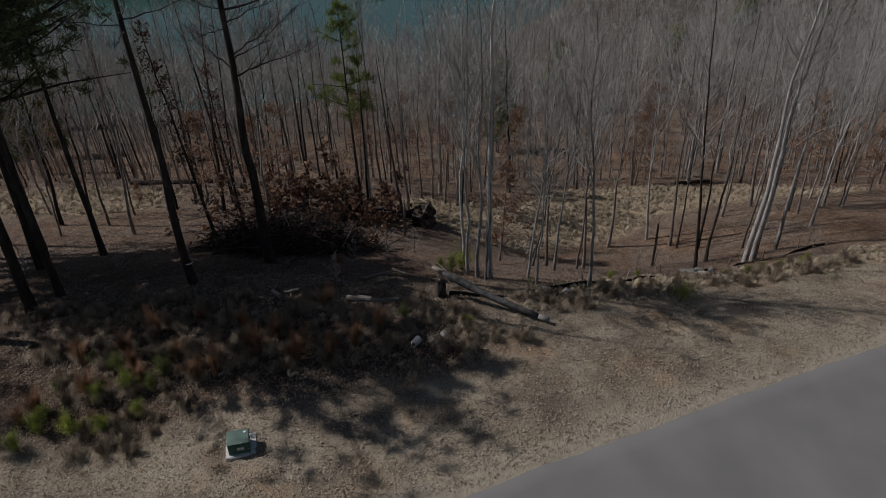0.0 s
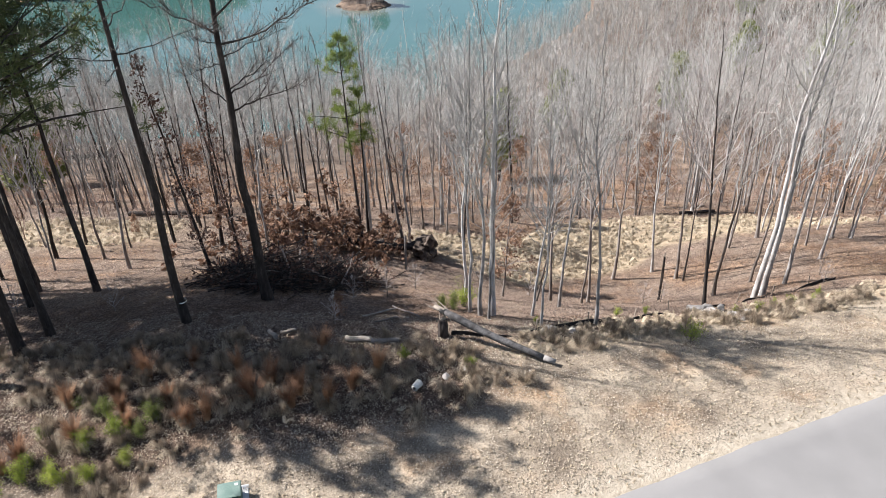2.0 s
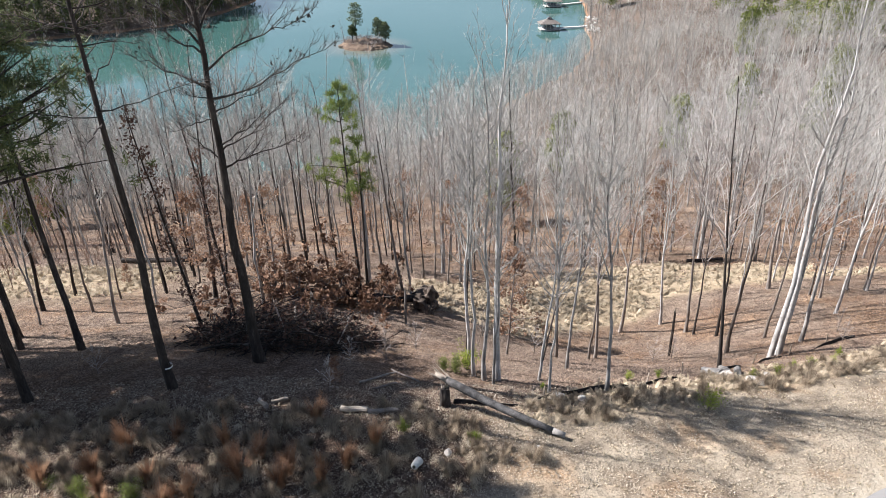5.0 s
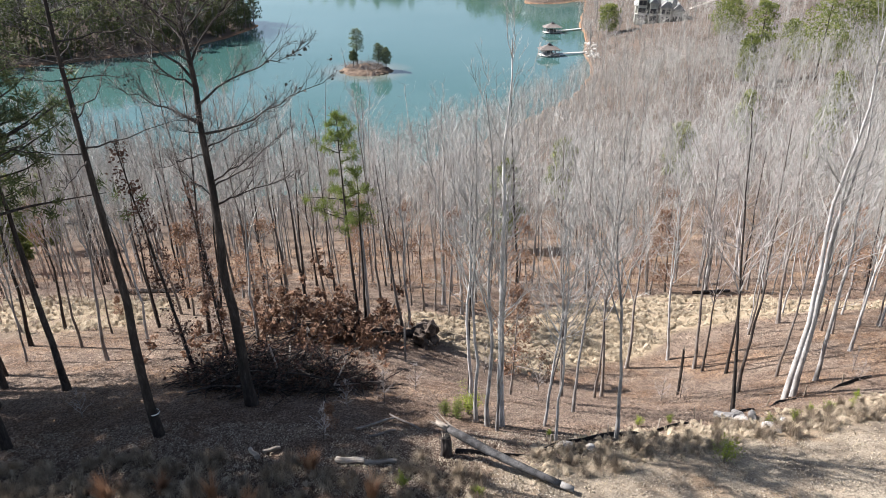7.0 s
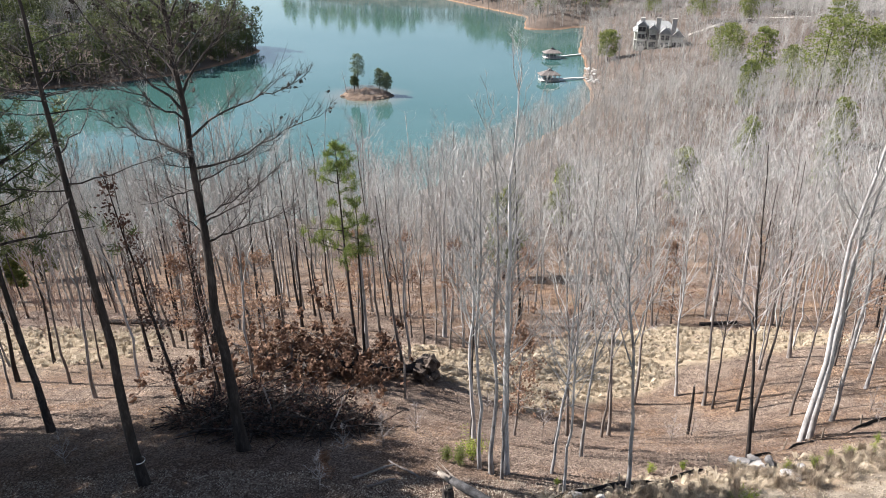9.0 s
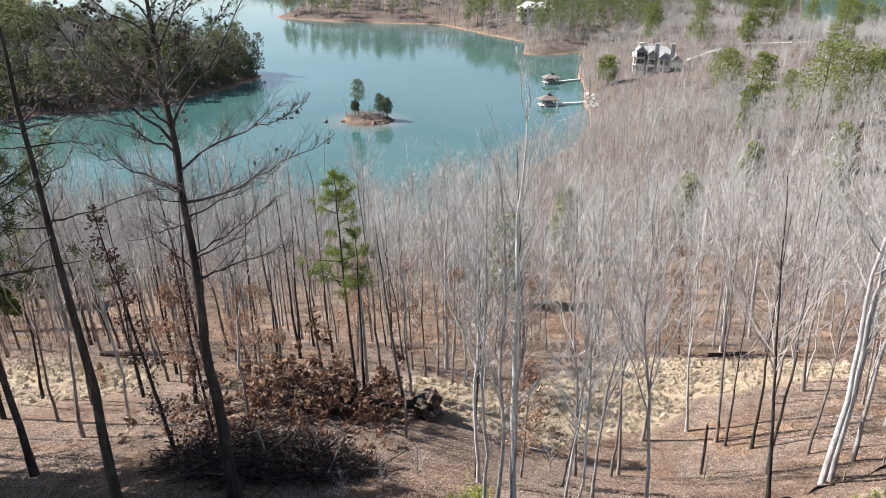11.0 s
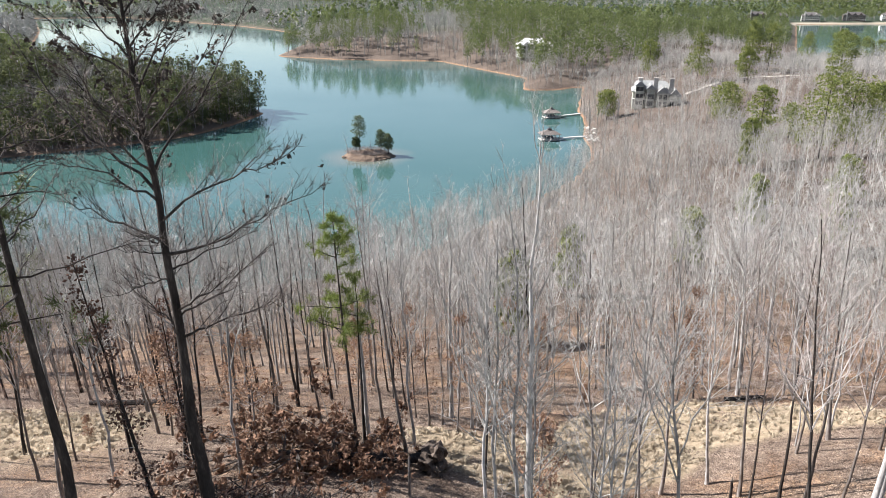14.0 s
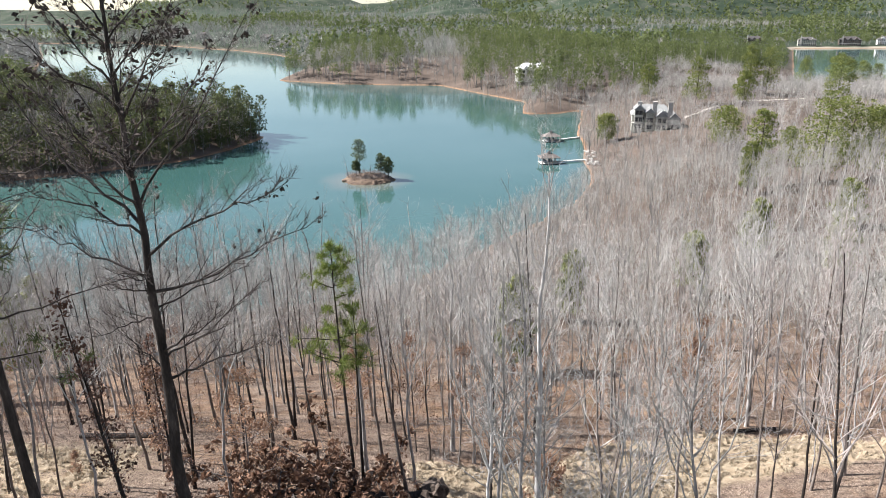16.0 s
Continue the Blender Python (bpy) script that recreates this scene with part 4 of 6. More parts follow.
def bare_tree(name, seed, height, radius, bark, twig_material, label, lean=(0, 0), first=0.4, limbs=20, reach=0.2, rise=0.9, sub=7, twigs=6,
              leaves=0, leaf_material=None, leaf_size=0.1, leaf_from=0.0, clusters=1, sides=9, split=False, thick=0.0075, crook=0.28, forks=0, fork_from=0, fork_rise=2.2, wobble=0.0055):
    rng = np.random.default_rng(seed)
    pieces = []
    t, b, w, ends, pts, rad = grow(rng, height, radius, lean, first, limbs, reach, rise, sub, twigs, sides, wobble, thick=thick, crook=crook, pieces=pieces, forks=forks, fork_from=fork_from, fork_rise=fork_rise)
    ob = empty(name, label, "tree")
    part("trunk", t, bark, ob, shade=True)
    if split:
        for limb in pieces:
            part("limb", limb, bark, ob, shade=True)
        crown_of("crown", [(w, twig_material)], ob)
    else:
        crown_of("crown", [(b, twig_material), (w, twig_material)], ob)
    if leaves:
        high = ends[ends[:, 2] > leaf_from * height]
        at = high[rng.integers(0, len(high), leaves)]
        at = np.repeat(at, clusters, 0) + rng.normal(0, 0.11, (leaves * clusters, 3)) - np.array([0, 0, 0.05])
        g = Geo()
        flakes(g, at, leaf_size * rng.uniform(0.6, 1.3, len(at)), rng)
        crown_of("foliage", [(g, leaf_material)], ob)
    return ob


def green_pine(name, seed, height, radius, label, first=0.55, limbs=30, reach=0.2, clumps=7, per=22, size=0.28, needles=None, lean=(0, 0), width=0.022):
    rng = np.random.default_rng(seed)
    t, b, n = pine_shape(rng, height, radius, first, limbs, reach, clumps, per, size, width, lean)
    ob = empty(name, label, "tree")
    part("trunk", t, DARK_BARK, ob, shade=True)
    crown_of("crown", [(b, DARK_BARK), (n, needles or DARK_NEEDLE)], ob)
    return ob


def put(ob, x, y, dz=0.0, turn=0.0):
    ob.matrix_basis = pose(x, y, ground_at(x, y) + dz, 0, 0, turn)
    return ob


# the tall dark tree whose dead leaves still hang from the twigs
def spreading_tree():
    """Long limbs that leave the trunk steeply, flatten and turn up again, with twigs on their upper sides."""
    rng = np.random.default_rng(301)
    ob = empty("hardwood_tree", "tall dark leafless tree with a few withered leaves on its twigs", "tree")
    k, high = 22, 16.2
    s = np.linspace(0, 1, k)
    drift = np.cumsum(rng.normal(0, 0.028, (k, 2)), axis=0)
    pts = np.stack([drift[:, 0] - drift[0, 0] - 0.0155 * s * high, drift[:, 1] - drift[0, 1], s * high], 1)
    pts[0, 2] = -0.3
    rad = 0.185 * (1 - 0.93 * s ** 0.85) + 0.012
    rad[0] *= 1.3
    trunk = Geo()
    tube(trunk, pts, rad, 12, rough=0.07, rng=rng)
    part("trunk", trunk, DARK_BARK, ob, shade=True)
    # height on the trunk, bearing in degrees, reach, rise
    spec = [(7.4, -10, 3.0, 0.3), (7.6, 150, 1.6, 0.7), (7.9, 20, 2.2, 0.65), (8.1, -30, 2.1, 0.85), (8.6, 95, 1.8, 0.5), (9.0, 205, 1.5, -0.12), (9.15, 40, 1.8, 0.4), (9.55, 8, 3.4, 0.45), (9.6, 225, 1.1, 0.3),
            (9.85, 172, 2.8, 0.46), (9.9, -85, 1.6, 0.5), (10.35, -12, 3.1, 0.58), (10.6, 110, 1.9, 0.6), (10.8, 195, 2.4, 0.5)]
    bearing = 40
    for z in np.arange(11.0, 15.9, 0.22):
        bearing += 137 + rng.normal(0, 18)
        spec.append((z, bearing, (16.6 - z) * 0.44 * rng.uniform(0.7, 1.15) + 0.35, rng.uniform(0.8, 1.5)))
    twig, leaf = Geo(), Geo()
    u = np.linspace(0, 1, 11)
    tips = []
    for z, bearing, reach, rise in spec:
        p0 = np.array([np.interp(z / high, s, pts[:, c]) for c in range(3)])
        a = radians(bearing)
        way = np.array([math.cos(a), math.sin(a), 0])
        crook = np.cumsum(rng.normal(0, 0.024, (11, 3)), axis=0) * reach
        line = p0 + way * (u * reach)[:, None] + np.array([0, 0, 1]) * (rise * reach * (0.35 * np.sqrt(u) + 0.65 * u ** 1.7))[:, None] + (crook - crook[0])
        limb = Geo()
        tube(limb, line, (0.014 + 0.0085 * reach) * (1 - 0.86 * u ** 0.7), 6)
        count = int(6 + 5 * reach)
        for g in range(count):
            w = 0.18 + 0.82 * (g + rng.uniform(0, 0.8)) / count
            b0 = np.array([np.interp(w, u, line[:, c]) for c in range(3)])
            d = way * rng.uniform(0.3, 1.0) + np.array([-way[1], way[0], 0]) * rng.normal(0, 0.6) + np.array([0, 0, rng.uniform(0.1, 0.9)])
            d /= np.linalg.norm(d)
            ln = (0.25 + 0.34 * reach * (1.15 - w)) * rng.uniform(0.6, 1.2)
            mid = b0 + d * ln * 0.5 + rng.normal(0, 0.07, 3) * ln
            end = b0 + d * ln + rng.normal(0, 0.1, 3) * ln + np.array([0, 0, 0.12 * ln])
            tube(limb, [b0, mid, end], [0.004 + 0.006 * ln, 0.003 + 0.004 * ln, 0.002], 4)
            n = 15
            h = rng.uniform(0.15, 1, n)[:, None]
            tb = np.where(h < 0.5, b0 + (mid - b0) * h * 2, mid + (end - mid) * (h * 2 - 1))
            tv = d * 0.6 + rng.normal(0, 0.5, (n, 3)) + np.array([0, 0, 0.35])
            tt = tb + tv * (0.1 + ln * rng.uniform(0.15, 0.42, n))[:, None]
            slivers(twig, tb, tt, np.full(n, 0.009), rng)
            tips += [end, tt[0], tt[1]]
        tips += [line[-1]] * 3
        part("limb", limb, DARK_BARK, ob, shade=True)
    tips = np.array(tips)
    tips = tips[tips[:, 2] > 10.2]
    pick = tips[rng.choice(len(tips), 460, p=(tips[:, 2] - 9.2) ** 1.5 / np.sum((tips[:, 2] - 9.2) ** 1.5))]
    at = np.repeat(pick, 4, 0) + rng.normal(0, 0.06, (1840, 3)) - np.array([0, 0, 0.05])
    flakes(leaf, at, rng.uniform(0.04, 0.095, 1840), rng)
    crown_of("crown", [(twig, DARK_TWIG)], ob)
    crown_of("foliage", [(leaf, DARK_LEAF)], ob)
    return ob


put(spreading_tree(), -6.63, 22.04)
dark_b = put(bare_tree("pine_tree", 302, 15.2, 0.15, DARK_BARK, DARK_TWIG, "tall dark pine with dead branches and a banded trunk", (-0.03, 0), 0.58, 26, 0.15, 0.18, 7, 6, split=True, thick=0.006, crook=0.25), -8.81, 19.75)
band = Geo()
tube(band, [(-0.02, 0, 0.86), (-0.02, 0, 0.9)], [0.16, 0.159], 14)
part("marking_band", band, plain("white_tape", (0.7, 0.7, 0.68)), dark_b, "thin white band tied round the trunk")
put(green_pine("pine_tree", 303, 13.6, 0.13, "dark pine with a ragged green crown", 0.58, 38, 0.24, 10, 22, 0.32, width=0.03, lean=(-0.02, 0)), -14.4, 24.4)
put(green_pine("pine_tree", 304, 14.5, 0.14, "dark pine with a green crown", 0.55, 24, 0.26, 8, 24, 0.34, width=0.035, lean=(-0.02, 0)), -13.7, 19.8)
put(green_pine("pine_tree", 305, 13.5, 0.12, "slim dark pine with a green crown", 0.5, 44, 0.25, 10, 24, 0.36, width=0.04), -17.5, 25.3)
for i, (x, y) in enumerate([(-20.5, 21.4), (-19.0, 23.3), (-23.0, 23.5), (-25.5, 25.5), (-14.0, 18.5), (-28.5, 17.2), (-29.0, 15.0), (-15.6, 17.1), (-16.2, 22.9), (-17.6, 20.6)]):
    put(green_pine("pine_tree", 310 + i, 14 + i % 3, 0.19, "tall pine with a broad green crown by the road", 0.42 if y > 19 else 0.55, 42 if y > 19 else 28, 0.27, 11 if y > 19 else 9, 26, 0.4, width=0.05), x, y)
# two pines outside the view, added to shade the floor round the brush pile
for i, (x, y) in enumerate([(-23.2, 26.2), (-21.4, 24.9)]):
    put(green_pine("pine_tree", 325 + i, 20.5, 0.24, "very tall unseen pine added to shade the forest floor", 0.55, 32, 0.24, 8, 24, 0.42, width=0.05), x, y)
# slim green pine beside two bare stems on the far side of the hollow
put(green_pine("pine_tree", 320, 11.8, 0.09, "slim pine with bright green needles in uneven tufts", 0.5, 30, 0.13, 8, 30, 0.3, PINE_NEEDLE, (-0.055, 0)), -4.6, 34.0)
put(green_pine("pine_tree", 321, 9.2, 0.08, "slim pine with a small green crown", 0.6, 12, 0.13, 4, 30, 0.3, PINE_NEEDLE, (-0.02, 0)), -4.2, 34.2)
put(bare_tree("hardwood_tree", 322, 9.5, 0.09, BROWN_BARK, BROWN_TWIG, "thin bare tree leaning over the hollow", (-0.12, 0), 0.5, 12, 0.16, 0.9, 4, 4), -2.2, 33.4)

# pale smooth-barked trees in clumps
PALE = "pale grey smooth-barked tree, leafless"
pale = [bare_tree("beech_tree", 330 + i, h, r, GREY_BARK, GREY_TWIG, PALE, (0, 0), f, 24, rc, 1.6, 7, 6, forks=[0, 1, 2, 0, 0][i], crook=0.2, thick=0.0038, wobble=0.013)
        for i, (h, r, f, rc) in enumerate([(13.2, 0.125, 0.4, 0.21), (11.5, 0.08, 0.36, 0.21), (10.5, 0.065, 0.4, 0.2), (9.0, 0.05, 0.4, 0.21), (15.5, 0.11, 0.5, 0.18)])]
brown = [bare_tree("hardwood_tree", 340 + i, h, r, BROWN_BARK, GREY_TWIG if i % 2 else BROWN_TWIG, "grey-brown leafless tree on the leaf-covered slope", (0, 0), f, 24, 0.21, 1.6, 7, 8, forks=2 - i % 2, crook=0.22, thick=0.0048, wobble=0.01)
         for i, (h, r, f) in enumerate([(13.5, 0.1, 0.38), (12.0, 0.08, 0.4), (11.0, 0.062, 0.36), (13.0, 0.12, 0.36), (9.0, 0.045, 0.33)])]
dark = [bare_tree("hardwood_tree", 350 + i, h, r, DARK_BARK, GREY_TWIG if i % 2 == 0 else BROWN_TWIG, "dark-barked leafless tree on the leaf-covered slope", (0, 0), f, 22, 0.2, 1.5, 7, 7, forks=1 + i % 2, crook=0.24, thick=0.005, wobble=0.01)
        for i, (h, r, f) in enumerate([(13.0, 0.105, 0.42), (12.0, 0.08, 0.45), (11.0, 0.068, 0.4)])]
leafy = [bare_tree("beech_sapling", 360 + i, h, r, BROWN_BARK, BROWN_TWIG, "young tree still holding its coppery dead leaves", (0, 0), 0.18, 22, 0.2, 0.6, 6, 4, 800, DEAD_LEAF, 0.075, 0.0, 2)
         for i, (h, r) in enumerate([(7.5, 0.06), (5.0, 0.045), (3.2, 0.03)])]
used = set()


def stand(kind, which, x, y, lean=0.0, size=1.0, turn=None, toward=0.0):
    """A tree of a kind: the first one stands for itself, the later ones are copies."""
    src = kind[which]
    turn = (x * 37 + y * 71) % 360 if turn is None else turn
    m = pose(x, y, ground_at(x, y), math.degrees(toward), math.degrees(lean), 0) @ pose(0, 0, 0, 0, 0, turn) @ Matrix.Diagonal((size, size, size, 1))
    if src.name in used:
        return copy_thing(src, m)
    used.add(src.name)
    src.matrix_basis = m
    return src


for which, x, y, lean, size in [(1, 0.9, 24.6, -0.03, 0.95), (2, 0.95, 21.3, -0.05, 1.0), (1, 1.3, 21.0, -0.02, 1.0), (0, 1.75, 21.1, -0.01, 0.93), (3, 1.6, 20.7, 0.02, 0.9),
                                (3, 3.2, 21.3, 0.02, 1.0), (3, 3.35, 19.9, 0.0, 0.95), (2, 4.6, 23.4, 0.01, 0.9), (2, 5.35, 20.4, -0.08, 1.0),
                                (4, 13.4, 25.5, -0.045, 1.0), (4, 13.85, 25.75, -0.03, 0.9), (0, 14.1, 26.1, -0.02, 0.95), (4, 15.8, 27.6, -0.04, 0.8), (1, 21.5, 34.2, -0.03, 1.05),
                                (2, -8.7, 30.1, 0.0, 1.1), (2, -13.5, 29.5, -0.02, 1.0), (3, -18.7, 28.6, 0.02, 1.0), (2, 22.2, 33.6, 0.0, 1.0), (1, 18.9, 30.5, 0.02, 1.0)]:
    stand(pale, which, x, y, lean, size)
for which, x, y, lean, size in [(1, 5.2, 28.6, 0.0, 1.0), (2, 6.9, 29.3, 0.05, 1.0), (1, 7.3, 29.6, 0.0, 1.0), (0, 12.7, 32.6, 0.0, 0.9), (1, 12.9, 28.1, 0.02, 1.0), (2, 16.4, 35.2, 0.03, 1.0),
                                (3, 18.3, 36.0, -0.03, 0.9), (0, 20.6, 42.8, 0.0, 1.0), (1, 9.3, 43.0, 0.0, 1.0), (2, 17.8, 45.0, 0.02, 1.0), (0, -0.7, 39.2, 0.0, 0.7), (1, -1.4, 38.7, -0.01, 0.78),
                                (2, -17.1, 30.3, 0.03, 1.0), (1, -14.9, 28.3, 0.03, 1.0), (4, -16.8, 32.5, 0.0, 1.0), (4, 4.0, 25.5, 0.1, 1.0), (2, 15.1, 29.3, 0.09, 1.0)]:
    stand(brown, which, x, y, lean - 0.06 * (x > 5), size)
for which, x, y, lean, size in [(1, 10.4, 23.4, -0.15, 0.95), (1, 13.7, 31.2, 0.0, 1.0), (0, -20.0, 31.0, 0.04, 1.0), (1, -19.8, 33.6, 0.03, 1.0), (2, -14.8, 33.4, 0.0, 1.0), (1, -15.0, 37.8, 0.0, 1.0),
                                (0, -11.8, 32.3, 0.04, 1.0), (1, -11.5, 33.4, 0.05, 1.0), (0, -10.2, 46.5, 0.0, 1.0), (1, -18.5, 26.9, -0.03, 1.0), 
                                (2, 0.85, 25.2, 0.0, 0.9), (2, -9.3, 33.6, 0.02, 1.0), (1, -20.6, 27.6, 0.02, 1.0)]:
    stand(dark, which, x, y, lean - 0.06 * (x > 12), size)
for which, x, y, size in [(1, 2.6, 26.3, 1.0), (1, 13.9, 44.6, 1.2), (0, 0.1, 38.2, 0.9), (0, -8.3, 31.0, 0.9), (1, -14.0, 36.0, 1.1), (0, -5.5, 41.0, 1.0), (1, 4.5, 42.0, 1.2),
                          (2, -3.6, 19.9, 0.35), (1, -12.4, 41.0, 1.0), (2, 8.0, 44.0, 1.2), (0, 3.0, 45.0, 1.0), (2, -17.8, 35.4, 1.2)]:
    stand(leafy, which, x, y, 0.03, size)
rusty = bare_tree("beech_sapling", 370, 9.3, 0.075, DARK_BARK, BROWN_TWIG, "slim leaning tree with dark rusty leaves close to the stem", (-0.13, 0), 0.14, 40, 0.065, 0.8, 4, 3, 280, RUST_LEAF, 0.075, 0.1, 4)
put(rusty, -9.8, 25.3)
copy_thing(rusty, pose(-9.1, 27.2, ground_at(-9.1, 27.2), 0, 4, 40) @ Matrix.Diagonal((0.85, 0.85, 0.85, 1)))
# the rest of the near wood, thinner on the grassy rise
rng = np.random.default_rng(33)


def open_floor(x, y):
    rise = 0.8 * tan_zone(x, y) + np.exp(-((x + 5.5) / 5) ** 4 - ((y - 31) / 4.5) ** 4)
    return (rise < 0.4) & (y > 31 + 1.5 * np.abs(hash_noise(x / 4, y / 4, 77)) + 3 * (np.abs(x) < 8)) & (np.abs(x) < 0.72 * y + 1)


for x, y, _ in spots(rng, -34, 36, 29, 49, 3.3, open_floor):
    kind = [pale, brown, brown, dark, leafy][rng.choice(5, p=[0.42, 0.22, 0.1, 0.14, 0.12] if x > -2 else [0.12, 0.3, 0.1, 0.36, 0.12])]
    stand(kind, int(rng.integers(0, min(len(kind), 4))), float(x), float(y), float(rng.normal(-0.065, 0.03)), float(rng.uniform(0.75, 1.15)), None, float(rng.normal(0, 0.03)))


# ---- dead wood ----
def fallen_tree():
    rng = np.random.default_rng(401)
    ob = empty("fallen_tree", "uprooted tree with brown leaves and an earthy root plate", "fallen tree")
    x0, y0 = -1.3, 33.2
    g0 = ground_at(x0, y0)
    ob.matrix_basis = pose(x0, y0, g0)
    plate = Geo()
    for k in range(20):
        stone(plate, (rng.uniform(-0.15, 0.5), rng.uniform(-0.75, 0.75), rng.uniform(0.0, 1.05)), (rng.uniform(0.28, 0.46), rng.uniform(0.3, 0.5), rng.uniform(0.26, 0.44)), rng, rough=0.3)
    part("root_plate", plate, EARTH, ob, "dark earthy root plate")
    for i in range(26):
        roots = Geo()
        a = rng.uniform(0, 6.28)
        d = np.array([rng.uniform(-0.1, 0.7), math.cos(a), math.sin(a)])
        d[2] = min(d[2], 0.05)
        b = np.array([0.2, 0, 0.65]) + d * np.array([0.45, 0.8, 0.7])
        tube(roots, [b, b + d * 0.22 + rng.normal(0, 0.05, 3), b + d * rng.uniform(0.25, 0.4) + rng.normal(0, 0.1, 3)], [0.035, 0.02, 0.006], 5)
        part("root", roots, EARTH, ob)
    trunk = Geo()
    line = np.array([(0, 0, 0.6), (-1.2, -0.5, 0.5), (-2.6, -1.2, 0.6), (-4.8, -1.9, 0.8), (-7.6, -2.6, 0.9)])
    line[:, 2] += [ground_at(x0 + p[0], y0 + p[1]) - g0 for p in line]
    tube(trunk, line, [0.24, 0.2, 0.17, 0.12, 0.05], 9, rough=0.05, rng=rng)
    part("trunk", trunk, DARK_BARK, ob, shade=True)
    limbs, leaves = Geo(), Geo()
    tips = []
    for i in range(60):
        q = rng.uniform(0.28, 1.0)
        b = np.array([np.interp(q, np.linspace(0, 1, 5), line[:, c]) for c in range(3)])
        d = np.array([rng.uniform(-1.4, 0.35), rng.normal(-0.15, 1.0), rng.uniform(-0.06, 0.36)])
        ln = rng.uniform(1.2, 3.2)
        m = b + d * ln * 0.5 + rng.normal(0, 0.15, 3)
        e = b + d * ln + rng.normal(0, 0.25, 3)
        for p in (m, e):
            p[2] = max(p[2], ground_at(x0 + p[0], y0 + p[1]) - g0 + 0.08)
        tube(limbs, [b, m, e], [0.045, 0.028, 0.008], 5)
        for _ in range(9):
            w = rng.uniform(0.3, 1)
            p = m + (e - m) * w if w > 0.5 else b + (m - b) * w * 2
            t = p + d * 0.35 + rng.normal(0, 0.35, 3) + np.array([0, 0, 0.1])
            t[2] = max(t[2], ground_at(x0 + t[0], y0 + t[1]) - g0 + 0.04)
            tube(limbs, [p, t], [0.01, 0.004], 3)
            tips.append(t)
    tips = np.array(tips)
    pick = tips[rng.integers(0, len(tips), 640)]
    at = np.repeat(pick, 9, 0) + rng.normal(0, 0.1, (len(pick) * 9, 3))
    flakes(leaves, at, rng.uniform(0.1, 0.21, len(at)), rng)
    crown_of("crown", [(limbs, BROWN_BARK), (leaves, DEAD_LEAF)], ob, "dry branches with coppery brown leaves")


def brush_pile():
    rng = np.random.default_rng(402)
    ob = empty("brush_pile", "dark heap of cut branches and dead brush in the shade", "brush pile")
    x0, y0 = -6.2, 24.4
    g0 = ground_at(x0, y0)
    ob.matrix_basis = pose(x0, y0, g0)
    sticks, twig, leaves = Geo(), Geo(), Geo()
    for i in range(520):
        a, r = rng.uniform(0, 6.28), math.sqrt(rng.uniform(0, 1))
        px, py = 3.7 * r * math.cos(a), 1.5 * r * math.sin(a)
        base = ground_at(x0 + px, y0 + py) - g0
        h = base + 1.5 * (1 - r * r) * rng.uniform(0.05, 1)
        d = np.array([rng.normal(0, 1), rng.normal(0, 0.8), rng.normal(0, 0.28)])
        d *= rng.uniform(0.4, 1.2) / np.linalg.norm(d)
        p = np.array([px, py, h + 0.05])
        a0, a1 = p - d, p + d
        for e in (a0, a1):
            e[2] = max(e[2], ground_at(x0 + e[0], y0 + e[1]) - g0 + 0.03)
        mid = p + rng.normal(0, 0.06, 3)
        if i % 7 == 0:
            one = Geo()
            tube(one, [a0, mid, a1], [0.035, 0.028, 0.008], 5)
            part("branch", one, DARK_BARK if i % 2 else BROWN_BARK, ob)
        else:
            tube(sticks, [a0, mid, a1], [0.022, 0.018, 0.005], 4)
        k = 9
        b = p + d * rng.uniform(-0.8, 1, (k, 1))
        slivers(twig, b, b + rng.normal(0, 0.35, (k, 3)) + np.array([0, 0, 0.15]), np.full(k, 0.012), rng)
        if rng.uniform() < 0.45:
            flakes(leaves, p + rng.normal(0, 0.3, (9, 3)) + np.array([0, 0, 0.15]), rng.uniform(0.06, 0.13, 9), rng)
    crown_of("brushwood", [(sticks, DARK_BARK), (twig, DARK_TWIG), (leaves, RUST_LEAF)], ob)


fallen_tree()
brush_pile()


def fallen_log():
    rng = np.random.default_rng(403)
    ob = empty("fallen_log", "weathered grey trunk lying from a stump down to the verge", "log")
    a = np.array([-0.35, 19.05, ground_at(-0.35, 19.05) + 1.15])
    b = np.array([3.45, 17.4, ground_at(3.45, 17.4) + 0.13])
    ob.location = tuple(b)
    k = np.linspace(0, 1, 12)[:, None]
    line = a + (b - a) * k - b
    line[:, 2] -= 0.12 * np.sin(k[:, 0] * math.pi)
    rad = np.interp(k[:, 0], [0, 0.08, 0.2, 0.7, 1], [0.05, 0.1, 0.13, 0.115, 0.085])
    body, end, tip = Geo(), Geo(), Geo()
    tube(body, line[1:11], rad[1:11], 12, True, rough=0.05, rng=rng)
    tube(end, line[10:], rad[10:] * 0.99, 12, True, rough=0.04, rng=rng)
    tube(tip, line[:2], rad[:2], 9, True, rough=0.15, rng=rng)
    part("trunk", body, LOG_BARK, ob, "dark grey bark", True)
    part("bare_end", end, GREY_WOOD, ob, "grey barkless wood", True)
    splinter = part("broken_tip", tip, BARE_WOOD, ob, "pale splintered break", True)
    s = Geo()
    slivers(s, line[1] + rng.normal(0, 0.06, (14, 3)), line[0] + rng.normal(0, 0.12, (14, 3)) + np.array([-0.15, 0.06, 0.1]), np.full(14, 0.07), rng)
    part("splinters", s, BARE_WOOD, splinter)


